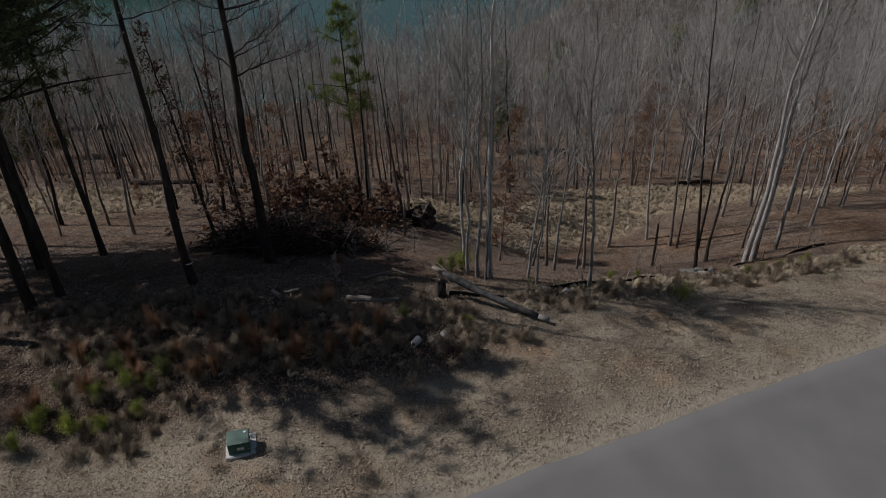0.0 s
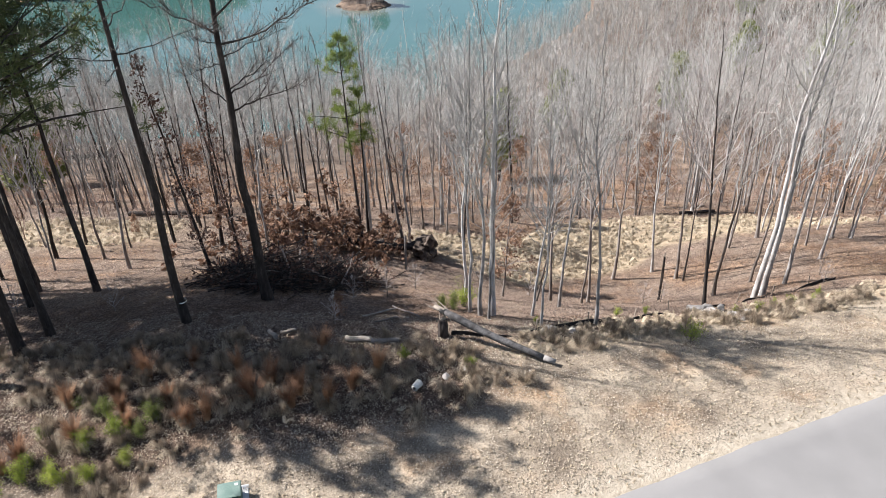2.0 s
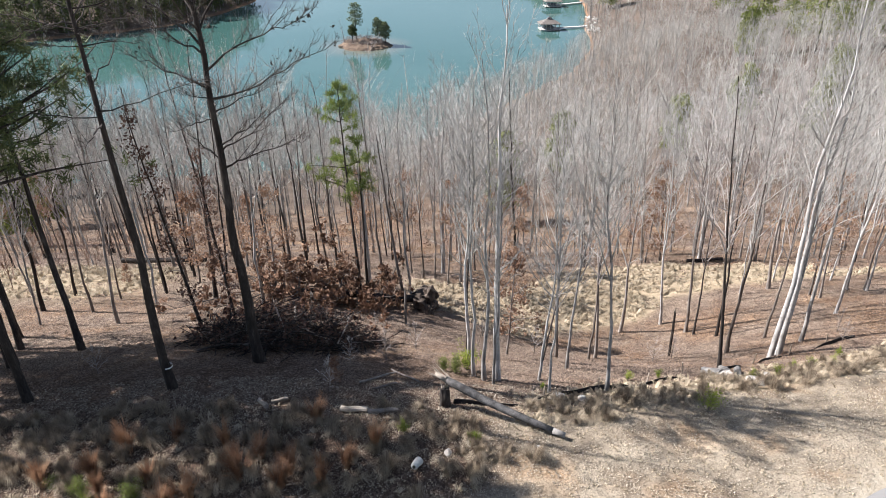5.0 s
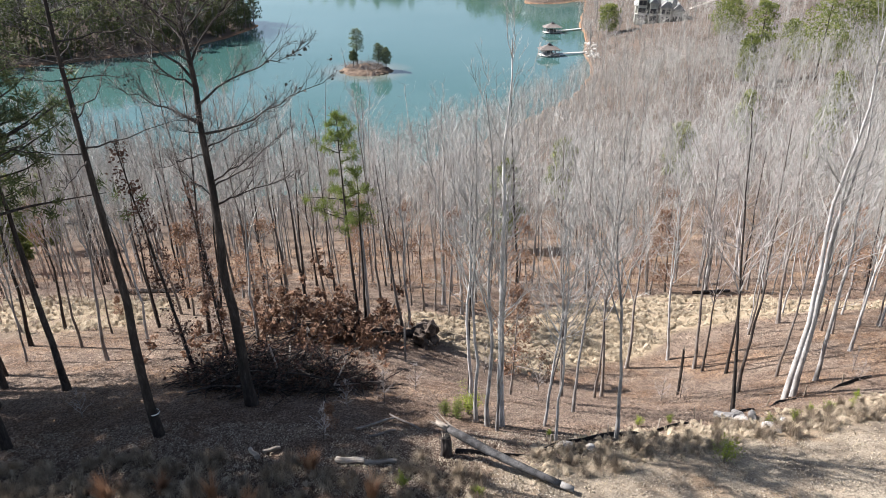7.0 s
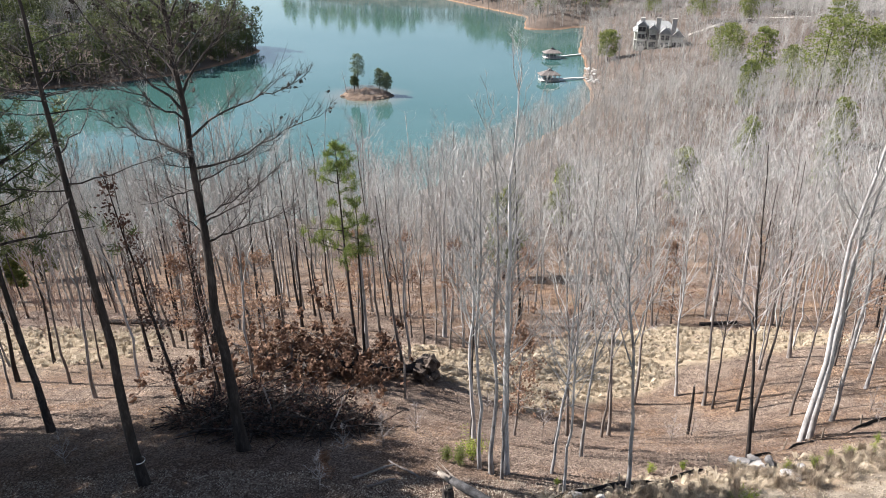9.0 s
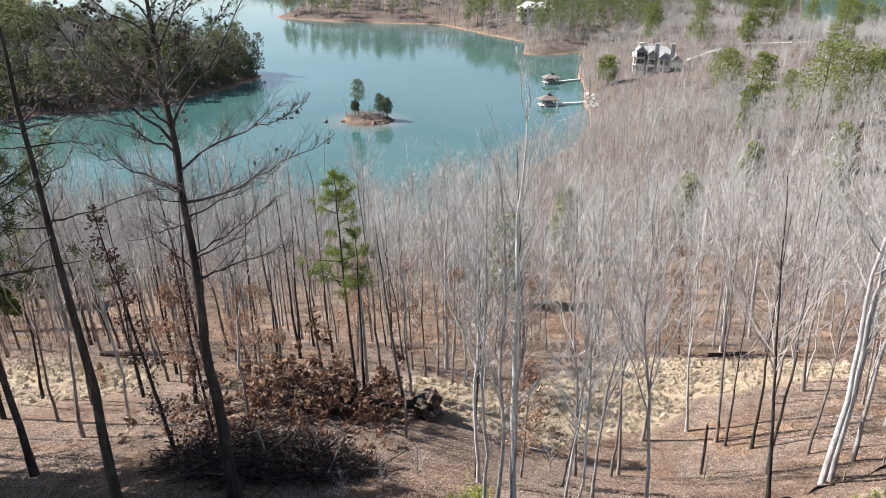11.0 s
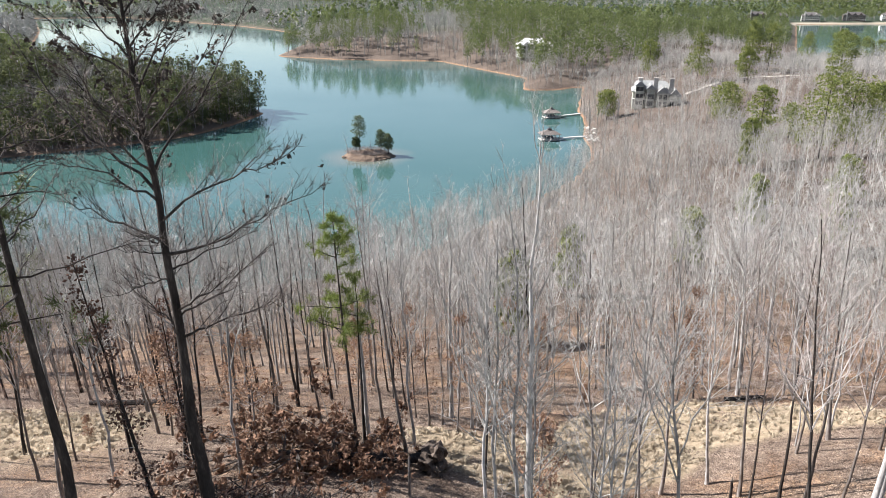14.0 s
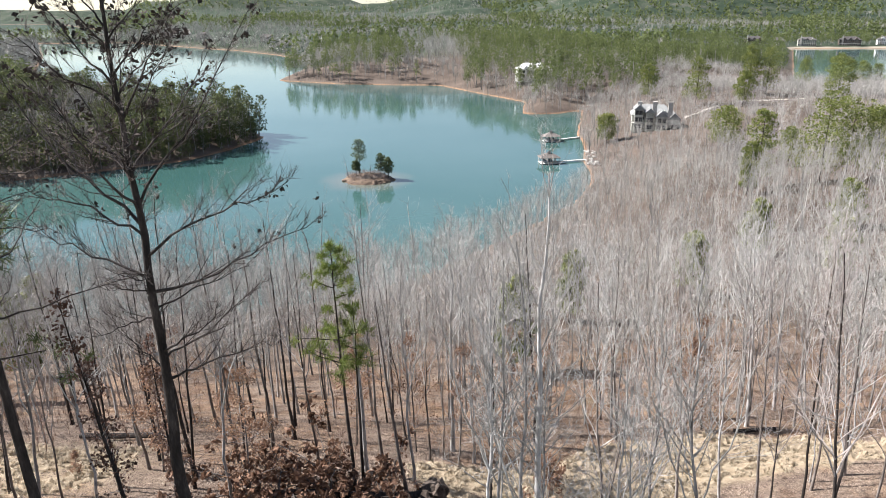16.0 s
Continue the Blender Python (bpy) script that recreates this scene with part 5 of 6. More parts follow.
def stump(x, y, height, radius, name="tree_stump", label="dark broken stump under the fallen trunk", material=None, lean=(0, 0)):
    rng = np.random.default_rng(int(abs(x * 100 + y)))
    ob = empty(name, label, "stump")
    ob.matrix_basis = pose(x, y, ground_at(x, y))
    g = Geo()
    tube(g, [(0, 0, -0.2), (0, 0, 0.15), (lean[0] * 0.5, lean[1] * 0.5, height * 0.6), (lean[0], lean[1], height)], [radius * 1.3, radius * 1.05, radius, radius * 0.85], 10, True, rough=0.1, rng=rng)
    part("trunk", g, material or DARK_BARK, ob)
    s = Geo()
    b = np.array([lean[0], lean[1], height - 0.05]) + rng.normal(0, radius * 0.4, (12, 3)) * np.array([1, 1, 0])
    slivers(s, b, b + np.array([0, 0, 1]) * rng.uniform(0.08, 0.35, (12, 1)) + rng.normal(0, 0.04, (12, 3)), np.full(12, radius * 0.5), rng)
    part("splinters", s, BARE_WOOD, ob, "splintered pale wood")


fallen_log()
stump(-0.05, 18.85, 0.72, 0.16)
stump(10.75, 29.3, 2.6, 0.06, "broken_tree", "thin dead stem with a bent broken top", DARK_BARK, (-0.12, 0))
stump(-1.9, 29.4, 1.9, 0.05, "broken_tree", "thin pale standing stem broken off short", GREY_BARK)


def loose_log(name, x, y, length, radius, turn, material, label, dz=0.0, tilt=0.0):
    rng = np.random.default_rng(int(abs(x * 91 + y * 7)))
    g = Geo()
    k = np.linspace(-0.5, 0.5, 6)
    tube(g, np.stack([k * length, 0.04 * np.sin(k * 5), 0 * k], 1), radius * (1 - 0.15 * k), 9, True, rough=0.09, rng=rng)
    ob = tagged(new(name, g.mesh(name, material, False)), label, "log")
    slope = math.degrees(math.atan(ground_at(x + math.cos(radians(turn)) * 0.5, y + math.sin(radians(turn)) * 0.5) - ground_at(x - math.cos(radians(turn)) * 0.5, y - math.sin(radians(turn)) * 0.5)))
    ob.matrix_basis = pose(x, y, ground_at(x, y) + radius * 0.8 + dz, 0, 0, turn) @ pose(0, 0, 0, 0, -slope + tilt, 0)
    return ob


loose_log("cut_log", -5.55, 18.45, 0.55, 0.07, 120, BARE_WOOD, "short pale barkless log in the dry grass", 0.12)
loose_log("cut_log", -5.1, 18.7, 0.5, 0.05, 15, BARE_WOOD, "short pale stick of split wood", 0.08)
loose_log("cut_log", -2.75, 18.15, 0.8, 0.09, -4, BARE_WOOD, "pale weathered log in the dry grass", 0.05)
loose_log("cut_log", -1.9, 18.25, 0.9, 0.07, 3, BARE_WOOD, "pale weathered log in the dry grass", 0.02)
loose_log("cut_log", -7.65, 17.25, 0.5, 0.04, -20, BARE_WOOD, "short pale stick on the grass bank", 0.15)
loose_log("cut_log", 9.85, 22.75, 0.95, 0.13, 112, GREY_WOOD, "short grey cut log in the rock heap", 0.05)
loose_log("cut_log", 10.75, 22.7, 0.8, 0.13, 60, GREY_WOOD, "short grey cut log in the rock heap", 0.05)
loose_log("cut_log", 10.35, 22.95, 0.8, 0.11, 80, GREY_WOOD, "short grey cut log in the rock heap", 0.08)
loose_log("stick", -2.3, 20.6, 1.5, 0.035, 40, BROWN_BARK, "dead branch lying on brown leaves", 0.05)
loose_log("stick", -1.4, 20.9, 1.6, 0.03, -50, BROWN_BARK, "dead branch lying on brown leaves", 0.05)
loose_log("stick", -2.0, 19.9, 0.9, 0.03, 30, BROWN_BARK, "dead branch lying on brown leaves", 0.05)
loose_log("fallen_log", -18.6, 42.0, 6.0, 0.16, -8, DARK_BARK, "dark fallen trunk on the forest floor", 0.2)
loose_log("fallen_log", 17.6, 43.6, 2.4, 0.12, -3, DARK_BARK, "dark fallen trunk on the forest floor", 0.1)

for i, (x, y, s) in enumerate([(10.15, 22.25, 0.17), (10.3, 22.5, 0.14), (10.0, 22.5, 0.12), (10.75, 21.35, 0.2), (11.05, 21.4, 0.13), (3.55, 19.6, 0.19), (0.7, 16.9, 0.1), (4.4, 19.7, 0.1),
                               (11.6, 22.3, 0.09), (12.6, 21.5, 0.11), (0.05, 16.5, 0.09), (2.6, 16.9, 0.07)]):
    rng = np.random.default_rng(500 + i)
    g = Geo()
    stone(g, (0, 0, 0), (s * 1.6, s * 1.3, s * 0.95), rng)
    ob = tagged(new("rock", g.mesh("rock", ROCK)), "pale angular rock at the edge of the grass", "rock", "rocks on the verge")
    ob.matrix_basis = pose(x, y, ground_at(x, y) + s * 0.35, 0, 0, i * 47)


# ---- utility box, bucket and silt fence ----
def utility_box():
    ob = empty("utility_box", "green metal utility box on a pale concrete pad", "utility box")
    ob.matrix_basis = pose(-5.28, 12.3, ground_at(-5.28, 12.3), 0, 0, 14)
    green = surface("green_painted_metal", [(0.028, 0.075, 0.055), (0.04, 0.10, 0.075), (0.06, 0.13, 0.10)], 3, 0.45, 0.05, 30)
    # the lid gets a paler, greyer green than the body
    lid_green = surface("faded_green_lid", [(0.11, 0.165, 0.14), (0.16, 0.215, 0.185), (0.2, 0.26, 0.225)], 3, 0.4, 0.05, 30)
    pad_mat = surface("pale_concrete", [(0.5, 0.49, 0.46), (0.62, 0.61, 0.58), (0.7, 0.69, 0.66)], 4, 0.9, 0.2, 50)

    def block(name, lo, hi, mat, parent, bevel, label="", slope=0.0):
        bm = bmesh.new()
        bmesh.ops.create_cube(bm, size=1)
        for v in bm.verts:
            v.co = Vector([lo[i] + (v.co[i] + 0.5) * (hi[i] - lo[i]) for i in range(3)])
            if v.co.z > (lo[2] + hi[2]) / 2 and v.co.y < (lo[1] + hi[1]) / 2:
                v.co.z -= slope
        bmesh.ops.bevel(bm, geom=bm.edges[:], offset=bevel, segments=2, affect="EDGES")
        me = bpy.data.meshes.new(name)
        bm.to_mesh(me)
        bm.free()
        me.materials.append(mat)
        return part(name, me, mat, parent, label)

    block("pad", (-0.38, -0.36, -0.12), (0.4, 0.38, 0.06), pad_mat, ob, 0.015, "pale concrete pad")
    body = block("body", (-0.29, -0.28, 0.06), (0.25, 0.15, 0.45), green, ob, 0.012, "dark green steel body", 0.03)
    block("lid", (-0.305, -0.295, 0.44), (0.265, 0.165, 0.49), lid_green, ob, 0.012, "pale green sloping lid", 0.035)
    block("door", (-0.25, -0.289, 0.09), (0.21, -0.279, 0.4), green, body, 0.004)
    block("label_plate", (-0.06, -0.296, 0.22), (0.1, -0.29, 0.3), plain("label_white", (0.75, 0.75, 0.72)), body, 0.001, "small white label with unreadable grey lines")
    for z in (0.242, 0.26, 0.278):
        block("label_line", (-0.045, -0.2985, z - 0.004), (0.085, -0.2965, z + 0.004), plain("label_grey", (0.2, 0.2, 0.2)), body, 0.0005)
    block("sticker", (0.12, 0.03, 0.489), (0.19, 0.09, 0.492), plain("sticker_white", (0.8, 0.8, 0.78)), ob, 0.0005, "small white sticker")
    block("padlock", (0.2, -0.3, 0.2), (0.235, -0.286, 0.25), plain("lock_metal", (0.5, 0.48, 0.42), 0.35, 1.0), body, 0.003)


utility_box()


def bucket():
    ob = empty("bucket", "dirty white plastic bucket lying on its side in the grass", "bucket")
    ob.matrix_basis = pose(-0.8, 15.95, ground_at(-0.8, 15.95) + 0.125, 0, 0, 62) @ pose(0, 0, 0, 0, 96, 0) @ Matrix.Diagonal((0.76, 0.76, 0.76, 1))
    ring = [(0.125, -0.2), (0.13, -0.19), (0.148, 0.14), (0.165, 0.14), (0.165, 0.16), (0.15, 0.18), (0.152, 0.2), (0.143, 0.2), (0.12, -0.185), (0.0, -0.185)]
    g = Geo()
    n = 24
    a = np.arange(n) * 2 * math.pi / n
    v = np.concatenate([np.stack([r * np.cos(a), r * np.sin(a), np.full(n, z)], 1) for r, z in [(0.0, -0.2)] + ring])
    f = []
    for k in range(len(ring)):
        for j in range(n):
            p, q = k * n + j, k * n + (j + 1) % n
            f += [(p, q, q + n), (p, q + n, p + n)]
    g.add(v, f)
    white = surface("dirty_white_plastic", [(0.34, 0.32, 0.28), (0.5, 0.485, 0.445), (0.6, 0.59, 0.55)], 6, 0.5, 0.05, 30)
    part("body", g, white, ob, shade=True)
    h = Geo()
    t = np.linspace(0.1, math.pi - 0.1, 14)
    tube(h, np.stack([0.17 * np.cos(t), 0.17 * np.sin(t) * 0.6, 0.15 + 0.1 * np.sin(t)], 1), np.full(14, 0.004), 5)
    part("handle", h, plain("bucket_wire", (0.3, 0.3, 0.3), 0.4, 1.0), ob)


bucket()


def silt_fence():
    """Low sagging black fabric held by short stakes along the foot of the bank."""
    rng = np.random.default_rng(420)
    ob = empty("silt_fence", "sagging black fabric silt fence on short wooden stakes", "fence")
    black = surface("black_fabric", [(0.010, 0.010, 0.011), (0.018, 0.018, 0.02), (0.035, 0.034, 0.034)], 5, 0.8, 0.3, 50)
    stake = surface("weathered_stake", [(0.14, 0.11, 0.085), (0.24, 0.2, 0.16), (0.36, 0.31, 0.26)], 6, 0.9, 0.3, 40)
    way = np.array([(0.2, 18.95), (2.0, 19.0), (3.7, 19.95), (5.5, 20.5), (7.5, 21.55), (9.3, 22.95), (12.8, 24.85), (14.9, 25.8), (17.6, 26.9)])
    seg = np.concatenate([[0], np.cumsum(np.hypot(*np.diff(way, axis=0).T))])
    ob.location = (0.2, 18.95, ground_at(0.2, 18.95))
    o = np.array(ob.location)
    s = np.arange(0, seg[-1], 0.16)
    x, y = np.interp(s, seg, way[:, 0]), np.interp(s, seg, way[:, 1])
    h = 0.09 + 0.09 * np.clip(hash_noise(s * 0.6, s * 0, 9) + 0.4, 0, 1)
    z = ground_height(x, y)
    lean = 0.16 * hash_noise(s * 1.2, s * 0, 10)
    low = np.stack([x, y, z - 0.03], 1) - o
    mid = np.stack([x + lean * 0.3, y - 0.05 + lean, z + h * 0.6], 1) - o
    top = np.stack([x + lean * 0.6, y - 0.08 + lean * 1.6, z + h], 1) - o
    back = top + np.array([0, 0.02, -0.01])
    v = np.stack([low, mid, top, back], 1).reshape(-1, 3)
    i, j = np.meshgrid(np.arange(len(s) - 1), np.arange(3), indexing="ij")
    p = (i * 4 + j).ravel()
    g = Geo()
    g.add(v, np.concatenate([np.stack([p, p + 4, p + 5], -1), np.stack([p, p + 5, p + 1], -1)]))
    part("fabric", g, black, ob)
    for q in np.arange(1.0, seg[-1], 2.1):
        sx, sy = float(np.interp(q, seg, way[:, 0])), float(np.interp(q, seg, way[:, 1])) + 0.07
        st = Geo()
        box(st, (-0.02, -0.02, -0.2), (0.02, 0.02, rng.uniform(0.35, 0.6)))
        part("stake", st, stake, ob).matrix_basis = pose(*(np.array([sx, sy, ground_at(sx, sy)]) - o), rng.normal(0, 7), rng.normal(0, 7), rng.uniform(0, 90))


silt_fence()


# ---- grasses, shrubs and litter ----
def tuft_shape(seed, blades, height, spread, droop, width):
    """A clump of long dry blades that arch out and hang."""
    rng = np.random.default_rng(seed)
    g = Geo()
    locks = max(5, blades // 16)
    lock = rng.integers(0, locks, blades)
    comb = rng.uniform(0, 6.28)
    turn = comb + rng.normal(0, 1.25, locks)
    a = turn[lock] + rng.normal(0, 0.16, blades)
    r = spread * (rng.uniform(0.45, 1.0, locks)[lock] * rng.uniform(0.75, 1.1, blades))
    h = height * rng.uniform(0.5, 1.1, locks)[lock] * rng.uniform(0.85, 1.1, blades)
    d = np.stack([np.cos(a), np.sin(a), 0 * a], 1)
    side = np.stack([-np.sin(a), np.cos(a), 0 * a], 1) * (width * rng.uniform(0.6, 1.3, blades) / 2)[:, None]
    base = d * (spread * 0.12) * rng.uniform(0, 1, (blades, 1)) - np.array([math.cos(comb), math.sin(comb), 0]) * spread * 0.2 + rng.normal(0, spread * 0.07, (blades, 3)) * np.array([1, 1, 0])
    shade = rng.uniform(0, 1, locks)[lock]
    rows = []
    arch = rng.uniform(0.85, 1.07, blades)
    for q, wd in ((0, 1.0), (0.5, 0.85), (1.0, 0.1)):
        rise = np.sin(q * 2.85 * arch) if droop > 0.5 else q ** 0.85
        z = np.maximum(h * rise, 0.02) if q else 0 * h
        c = base + d * (r * q ** (1.0 if droop > 0.5 else 1.8))[:, None] + np.stack([0 * z, 0 * z, z - 0.03 * (q == 0)], 1)
        rows.append(np.stack([c - side * wd, c + side * wd], 1))
    v = np.stack(rows, 1).reshape(-1, 3)
    i = (np.arange(blades) * 6)[:, None]
    f = np.concatenate([i + np.array([[2 * k, 2 * k + 1, 2 * k + 3]]) for k in range(2)] + [i + np.array([[2 * k, 2 * k + 3, 2 * k + 2]]) for k in range(2)])
    g.add(v, f, np.repeat(np.clip(shade * 0.7 + rng.uniform(0, 0.4, blades), 0, 1), 6))
    return g


TUFTS = [tuft_shape(600 + i, 270, 0.4, 0.56, 0.9, 0.0085) for i in range(8)]
SMALL = [tuft_shape(610 + i, 34, 0.14, 0.34, 0.9, 0.02) for i in range(4)]
LAWN = [tuft_shape(620 + i, 8, 0.05, 0.1, 0.8, 0.014) for i in range(4)]
rng = np.random.default_rng(44)


def bank(x, y):
    """The strip of long dry grass between lawn and wood."""
    left = (x < 2.5) & (y > 14.4 - 1.9 * smooth(-6.2, -8.5, x) + 0.25 * (x + 4) * (x > -4) + 0.5 * hash_noise(x, y * 0, 3)) & (y < 18.6 + 0.4 * hash_noise(x * 0.7, y * 0, 4))
    right = (x >= 2.5) & (np.abs(y - 18.3 - 0.36 * (x - 2.5)) < 0.75)
    log_gap = np.abs((y - 19.05) + 0.4325 * (x + 0.35)) / 1.09
    beside = (x > -0.7) & (x < 4.1) & (log_gap < 0.62)
    heap = (np.hypot(x - 10.3, y - 22.3) < 0.8) | (np.hypot(x + 0.75, y - 15.85) < 0.6) | (np.hypot(x + 5.3, y - 18.45) < 0.55) | (np.hypot((x + 2.35) / 1.6, y - 18.1) < 0.4)
    return (left | right) & (np.abs(x) < 0.8 * y) & ~beside & ~heap


places = spots(rng, -15, 17, 12.5, 25, 0.62, bank)
rng.shuffle(places)
tuft_meshes = [g.mesh("grass_tuft", TUFT_GRASS) for g in TUFTS]
for i, (x, y, z) in enumerate(places[:260]):
    ob = tagged(new("grass_tuft", tuft_meshes[i % 8]), "drooping clump of long dry tan grass", "grass", "grass clumps on the bank")
    k = rng.uniform(0.6, 1.15)
    ob.matrix_basis = pose(x, y, z, 0, 0, rng.uniform(0, 360)) @ Matrix.Diagonal((k, k, k * rng.uniform(0.8, 1.2), 1))
grove("dry_grass", SMALL, np.concatenate([places[260:], spots(rng, -15, 17, 12.5, 25, 1.1, bank)]), rng, [TAN_GRASS], "dry tan grass filling the bank", "grass", 0.6, 1.0)
grove("dry_grass", SMALL, spots(rng, 2, 19, 17, 27, 0.3, lambda x, y: (x > 2.2) & (np.abs(y - 18.75 - 0.36 * (x - 2.5)) < 1.0 + 0.5 * hash_noise(x, y, 95)) & (hash_noise(x * 2, y * 2, 96) > -0.55)), rng, [TAN_GRASS],
      "pale tan grass along the foot of the lawn", "grass", 0.6, 1.25)


def rise_grass(x, y):
    return (tan_zone(x, y) > 0.45) & (fbm(x * 0.9, y * 0.9, 32) > -0.3)


grove("dry_grass", SMALL, spots(rng, -30, 28, 30.5, 45, 0.46, rise_grass), rng, [TAN_GRASS], "pale tan grass clumps on the rise in the wood", "grass", 0.9, 1.8)


def lawn(x, y):
    return (road_gap(x, y) > 0.15) & (y < 18.8 + 0.36 * np.maximum(x - 2.5, 0) - 0.3) & (hash_noise(x * 1.2, y * 1.2, 90) > -0.5)


grove("lawn_grass", LAWN, spots(rng, -14, 17, 10.5, 23, 0.24, lawn), rng, [TAN_GRASS], "short dry straw-coloured lawn grass", "grass", 0.7, 1.4)


def litter(name, count, x0, x1, y0, y1, size, test, label, material=LITTER_LEAF):
    x, y = rng.uniform(x0, x1, count), rng.uniform(y0, y1, count)
    keep = (np.abs(x) < 0.72 * y + 3) & test(x, y)
    x, y = x[keep], y[keep]
    g = Geo()
    flakes(g, np.stack([x, y, ground_height(x, y) + rng.uniform(0.01, 0.06, len(x))], 1), size * rng.uniform(0.6, 1.4, len(x)), rng, rng.uniform(0, 1, len(x)), 1.5, 0.75)
    tagged(new(name, g.mesh(name, material)), label, "leaves", kind="stuff")


litter("leaf_litter", 130000, -26, 28, 17.5, 36, 0.045, lambda x, y: (y > 18.4 + 0.36 * np.maximum(x - 2.5, 0) + 1.0 * smooth(4, 8, x)) & ~rise_grass(x, y) & ((y > 22.5) | (x > 1.8) | (hash_noise(x * 3, y * 3, 93) > -0.2)), "brown fallen leaves covering the forest floor")
litter("leaf_litter", 70000, -34, 36, 36, 50, 0.06, lambda x, y: ~rise_grass(x, y), "brown fallen leaves under the bare trees")
litter("lawn_litter", 95000, -14, 17, 10.2, 20.5, 0.03, lambda x, y: (road_gap(x, y) > 0.3) & (hash_noise(x * 0.9, y * 0.9, 91) + hash_noise(x * 3, y * 3, 92) > -0.45), "chips, straw and broken leaves strewn on the lawn", LAWN_CHIP)

red_meshes = [tuft_shape(640 + i, 300, 0.85, 0.42, 0.2, 0.011).mesh("broom_grass", RED_GRASS) for i in range(3)]
for i, (x, y) in enumerate([(-8.0, 15.6), (-5.0, 16.2), (-2.6, 15.9), (-6.2, 16.6), (-7.6, 17.0), (-1.9, 16.6), (-10.4, 14.6), (-9.0, 16.8), (-7.3, 14.9), (-6.6, 15.0), (-5.5, 15.6), (-4.2, 15.7), (-3.2, 15.3), (-9.2, 15.4), (-12.0, 13.7), (-10.9, 15.7), (-8.9, 14.9), (-4.3, 15.3), (-7.0, 14.8), (-11.6, 14.0), (-3.7, 17.6), (-9.6, 15.9)]):
    ob = tagged(new("broom_grass", red_meshes[i % 3]), "upright tuft of russet broom grass", "grass", "russet grass tufts")
    k = rng.uniform(0.8, 1.25)
    ob.matrix_basis = pose(x, y, ground_at(x, y), 0, 0, rng.uniform(0, 360)) @ Matrix.Diagonal((k, k, k, 1))


def shrub(seed, size, count, leaf, material):
    rng = np.random.default_rng(seed)
    ob = empty("shrub", "", "shrub")
    stems, leaves = Geo(), Geo()
    tips = []
    for i in range(14):
        d = np.array([rng.normal(0, 0.24), rng.normal(0, 0.24), rng.uniform(0.6, 1.15)]) * size
        tube(stems, [(0, 0, -0.05), d * 0.5 + rng.normal(0, 0.03, 3), d], [0.012, 0.008, 0.003], 4)
        tips += [d * q for q in (0.45, 0.6, 0.75, 0.9, 1.0)]
    tips = np.array(tips)
    at = tips[rng.integers(0, len(tips), count)] + rng.normal(0, 0.09 * size, (count, 3))
    base = at
    flakes(leaves, base, leaf * rng.uniform(0.4, 0.8, count), rng, 0.5, 1.9)
    crown_of("foliage", [(stems, BROWN_BARK), (leaves, material)], ob)
    return ob


green_shrubs = [shrub(650, 0.85, 1500, 0.046, GREEN_SHRUB), shrub(651, 0.85, 800, 0.05, GREEN_SHRUB), shrub(652, 0.8, 1300, 0.046, OLIVE_NEEDLE)]
BANK_SHRUBS = [(0, -11.3, 13.4, 0.8), (0, -10.3, 13.3, 1.1), (0, -9.5, 13.4, 0.9), (0, -8.7, 13.9, 0.75), (0, -9.2, 14.6, 1.0), (0, -9.9, 14.3, 0.9), (2, -9.6, 15.2, 0.8), (2, -8.2, 15.0, 1.1), (2, -8.5, 14.6, 0.8), (2, -11.3, 14.6, 0.7), (2, -10.5, 15.5, 0.7), (0, -11.7, 12.8, 0.9), (2, -11.3, 13.8, 0.8)]
VERGE_SHRUBS = [(2, 0.3, 21.5, 1.0), (1, 0.75, 21.9, 1.1), (2, -0.1, 21.8, 0.8), (1, 8.2, 19.0, 0.85), (0, -1.2, 17.2, 0.6), (0, 0.8, 16.9, 0.6), (0, 3.2, 20.4, 0.4), (0, 6.4, 21.6, 0.5), (0, 7.6, 22.0, 0.45), (0, 12.9, 22.9, 0.5), (0, 13.6, 23.1, 0.6), (0, 14.6, 23.4, 0.55), (0, 10.9, 21.9, 0.5), (0, 11.9, 22.1, 0.6), (0, 15.4, 24.3, 0.5)]
for i, (k, x, y, s) in enumerate(BANK_SHRUBS + VERGE_SHRUBS):
    src = green_shrubs[k]
    m = pose(x, y, ground_at(x, y), 0, 0, i * 67) @ Matrix.Diagonal((s, s, s, 1))
    label = ("low dark green pine seedling on the grass bank" if y < 18 else "olive green leafy shrub beside pale trunks") if k == 2 else "small yellow-green leafy shrub among dry grass"
    ob = src
    if src.get("label"):
        ob = copy_thing(src, m)
    else:
        ob.matrix_basis = m
    tagged(ob, label, "shrub", "green shrubs")

bare_shrub = bare_tree("bare_shrub", 660, 1.5, 0.015, BROWN_BARK, BROWN_TWIG, "low reddish leafless shrub on the slope", (0, 0), 0.08, 16, 0.45, 1.2, 5, 5)
for i, (x, y, s) in enumerate([(-3.7, 19.5, 0.8), (9.6, 28.2, 1.0), (10.6, 28.6, 0.9), (-2.2, 22.6, 1.1), (-1.2, 24.5, 1.0), (-3.4, 22.0, 0.9), (4.2, 29.0, 1.2), (17.4, 27.8, 1.0), (16.8, 26.4, 0.8), (-12.2, 21.5, 0.9), (-16.4, 22.2, 1.1), (1.8, 30.5, 1.2)]):
    m = pose(x, y, ground_at(x, y), 0, 0, i * 51) @ Matrix.Diagonal((s, s, s, 1))
    if i == 0:
        bare_shrub.matrix_basis = m
    else:
        copy_thing(bare_shrub, m)


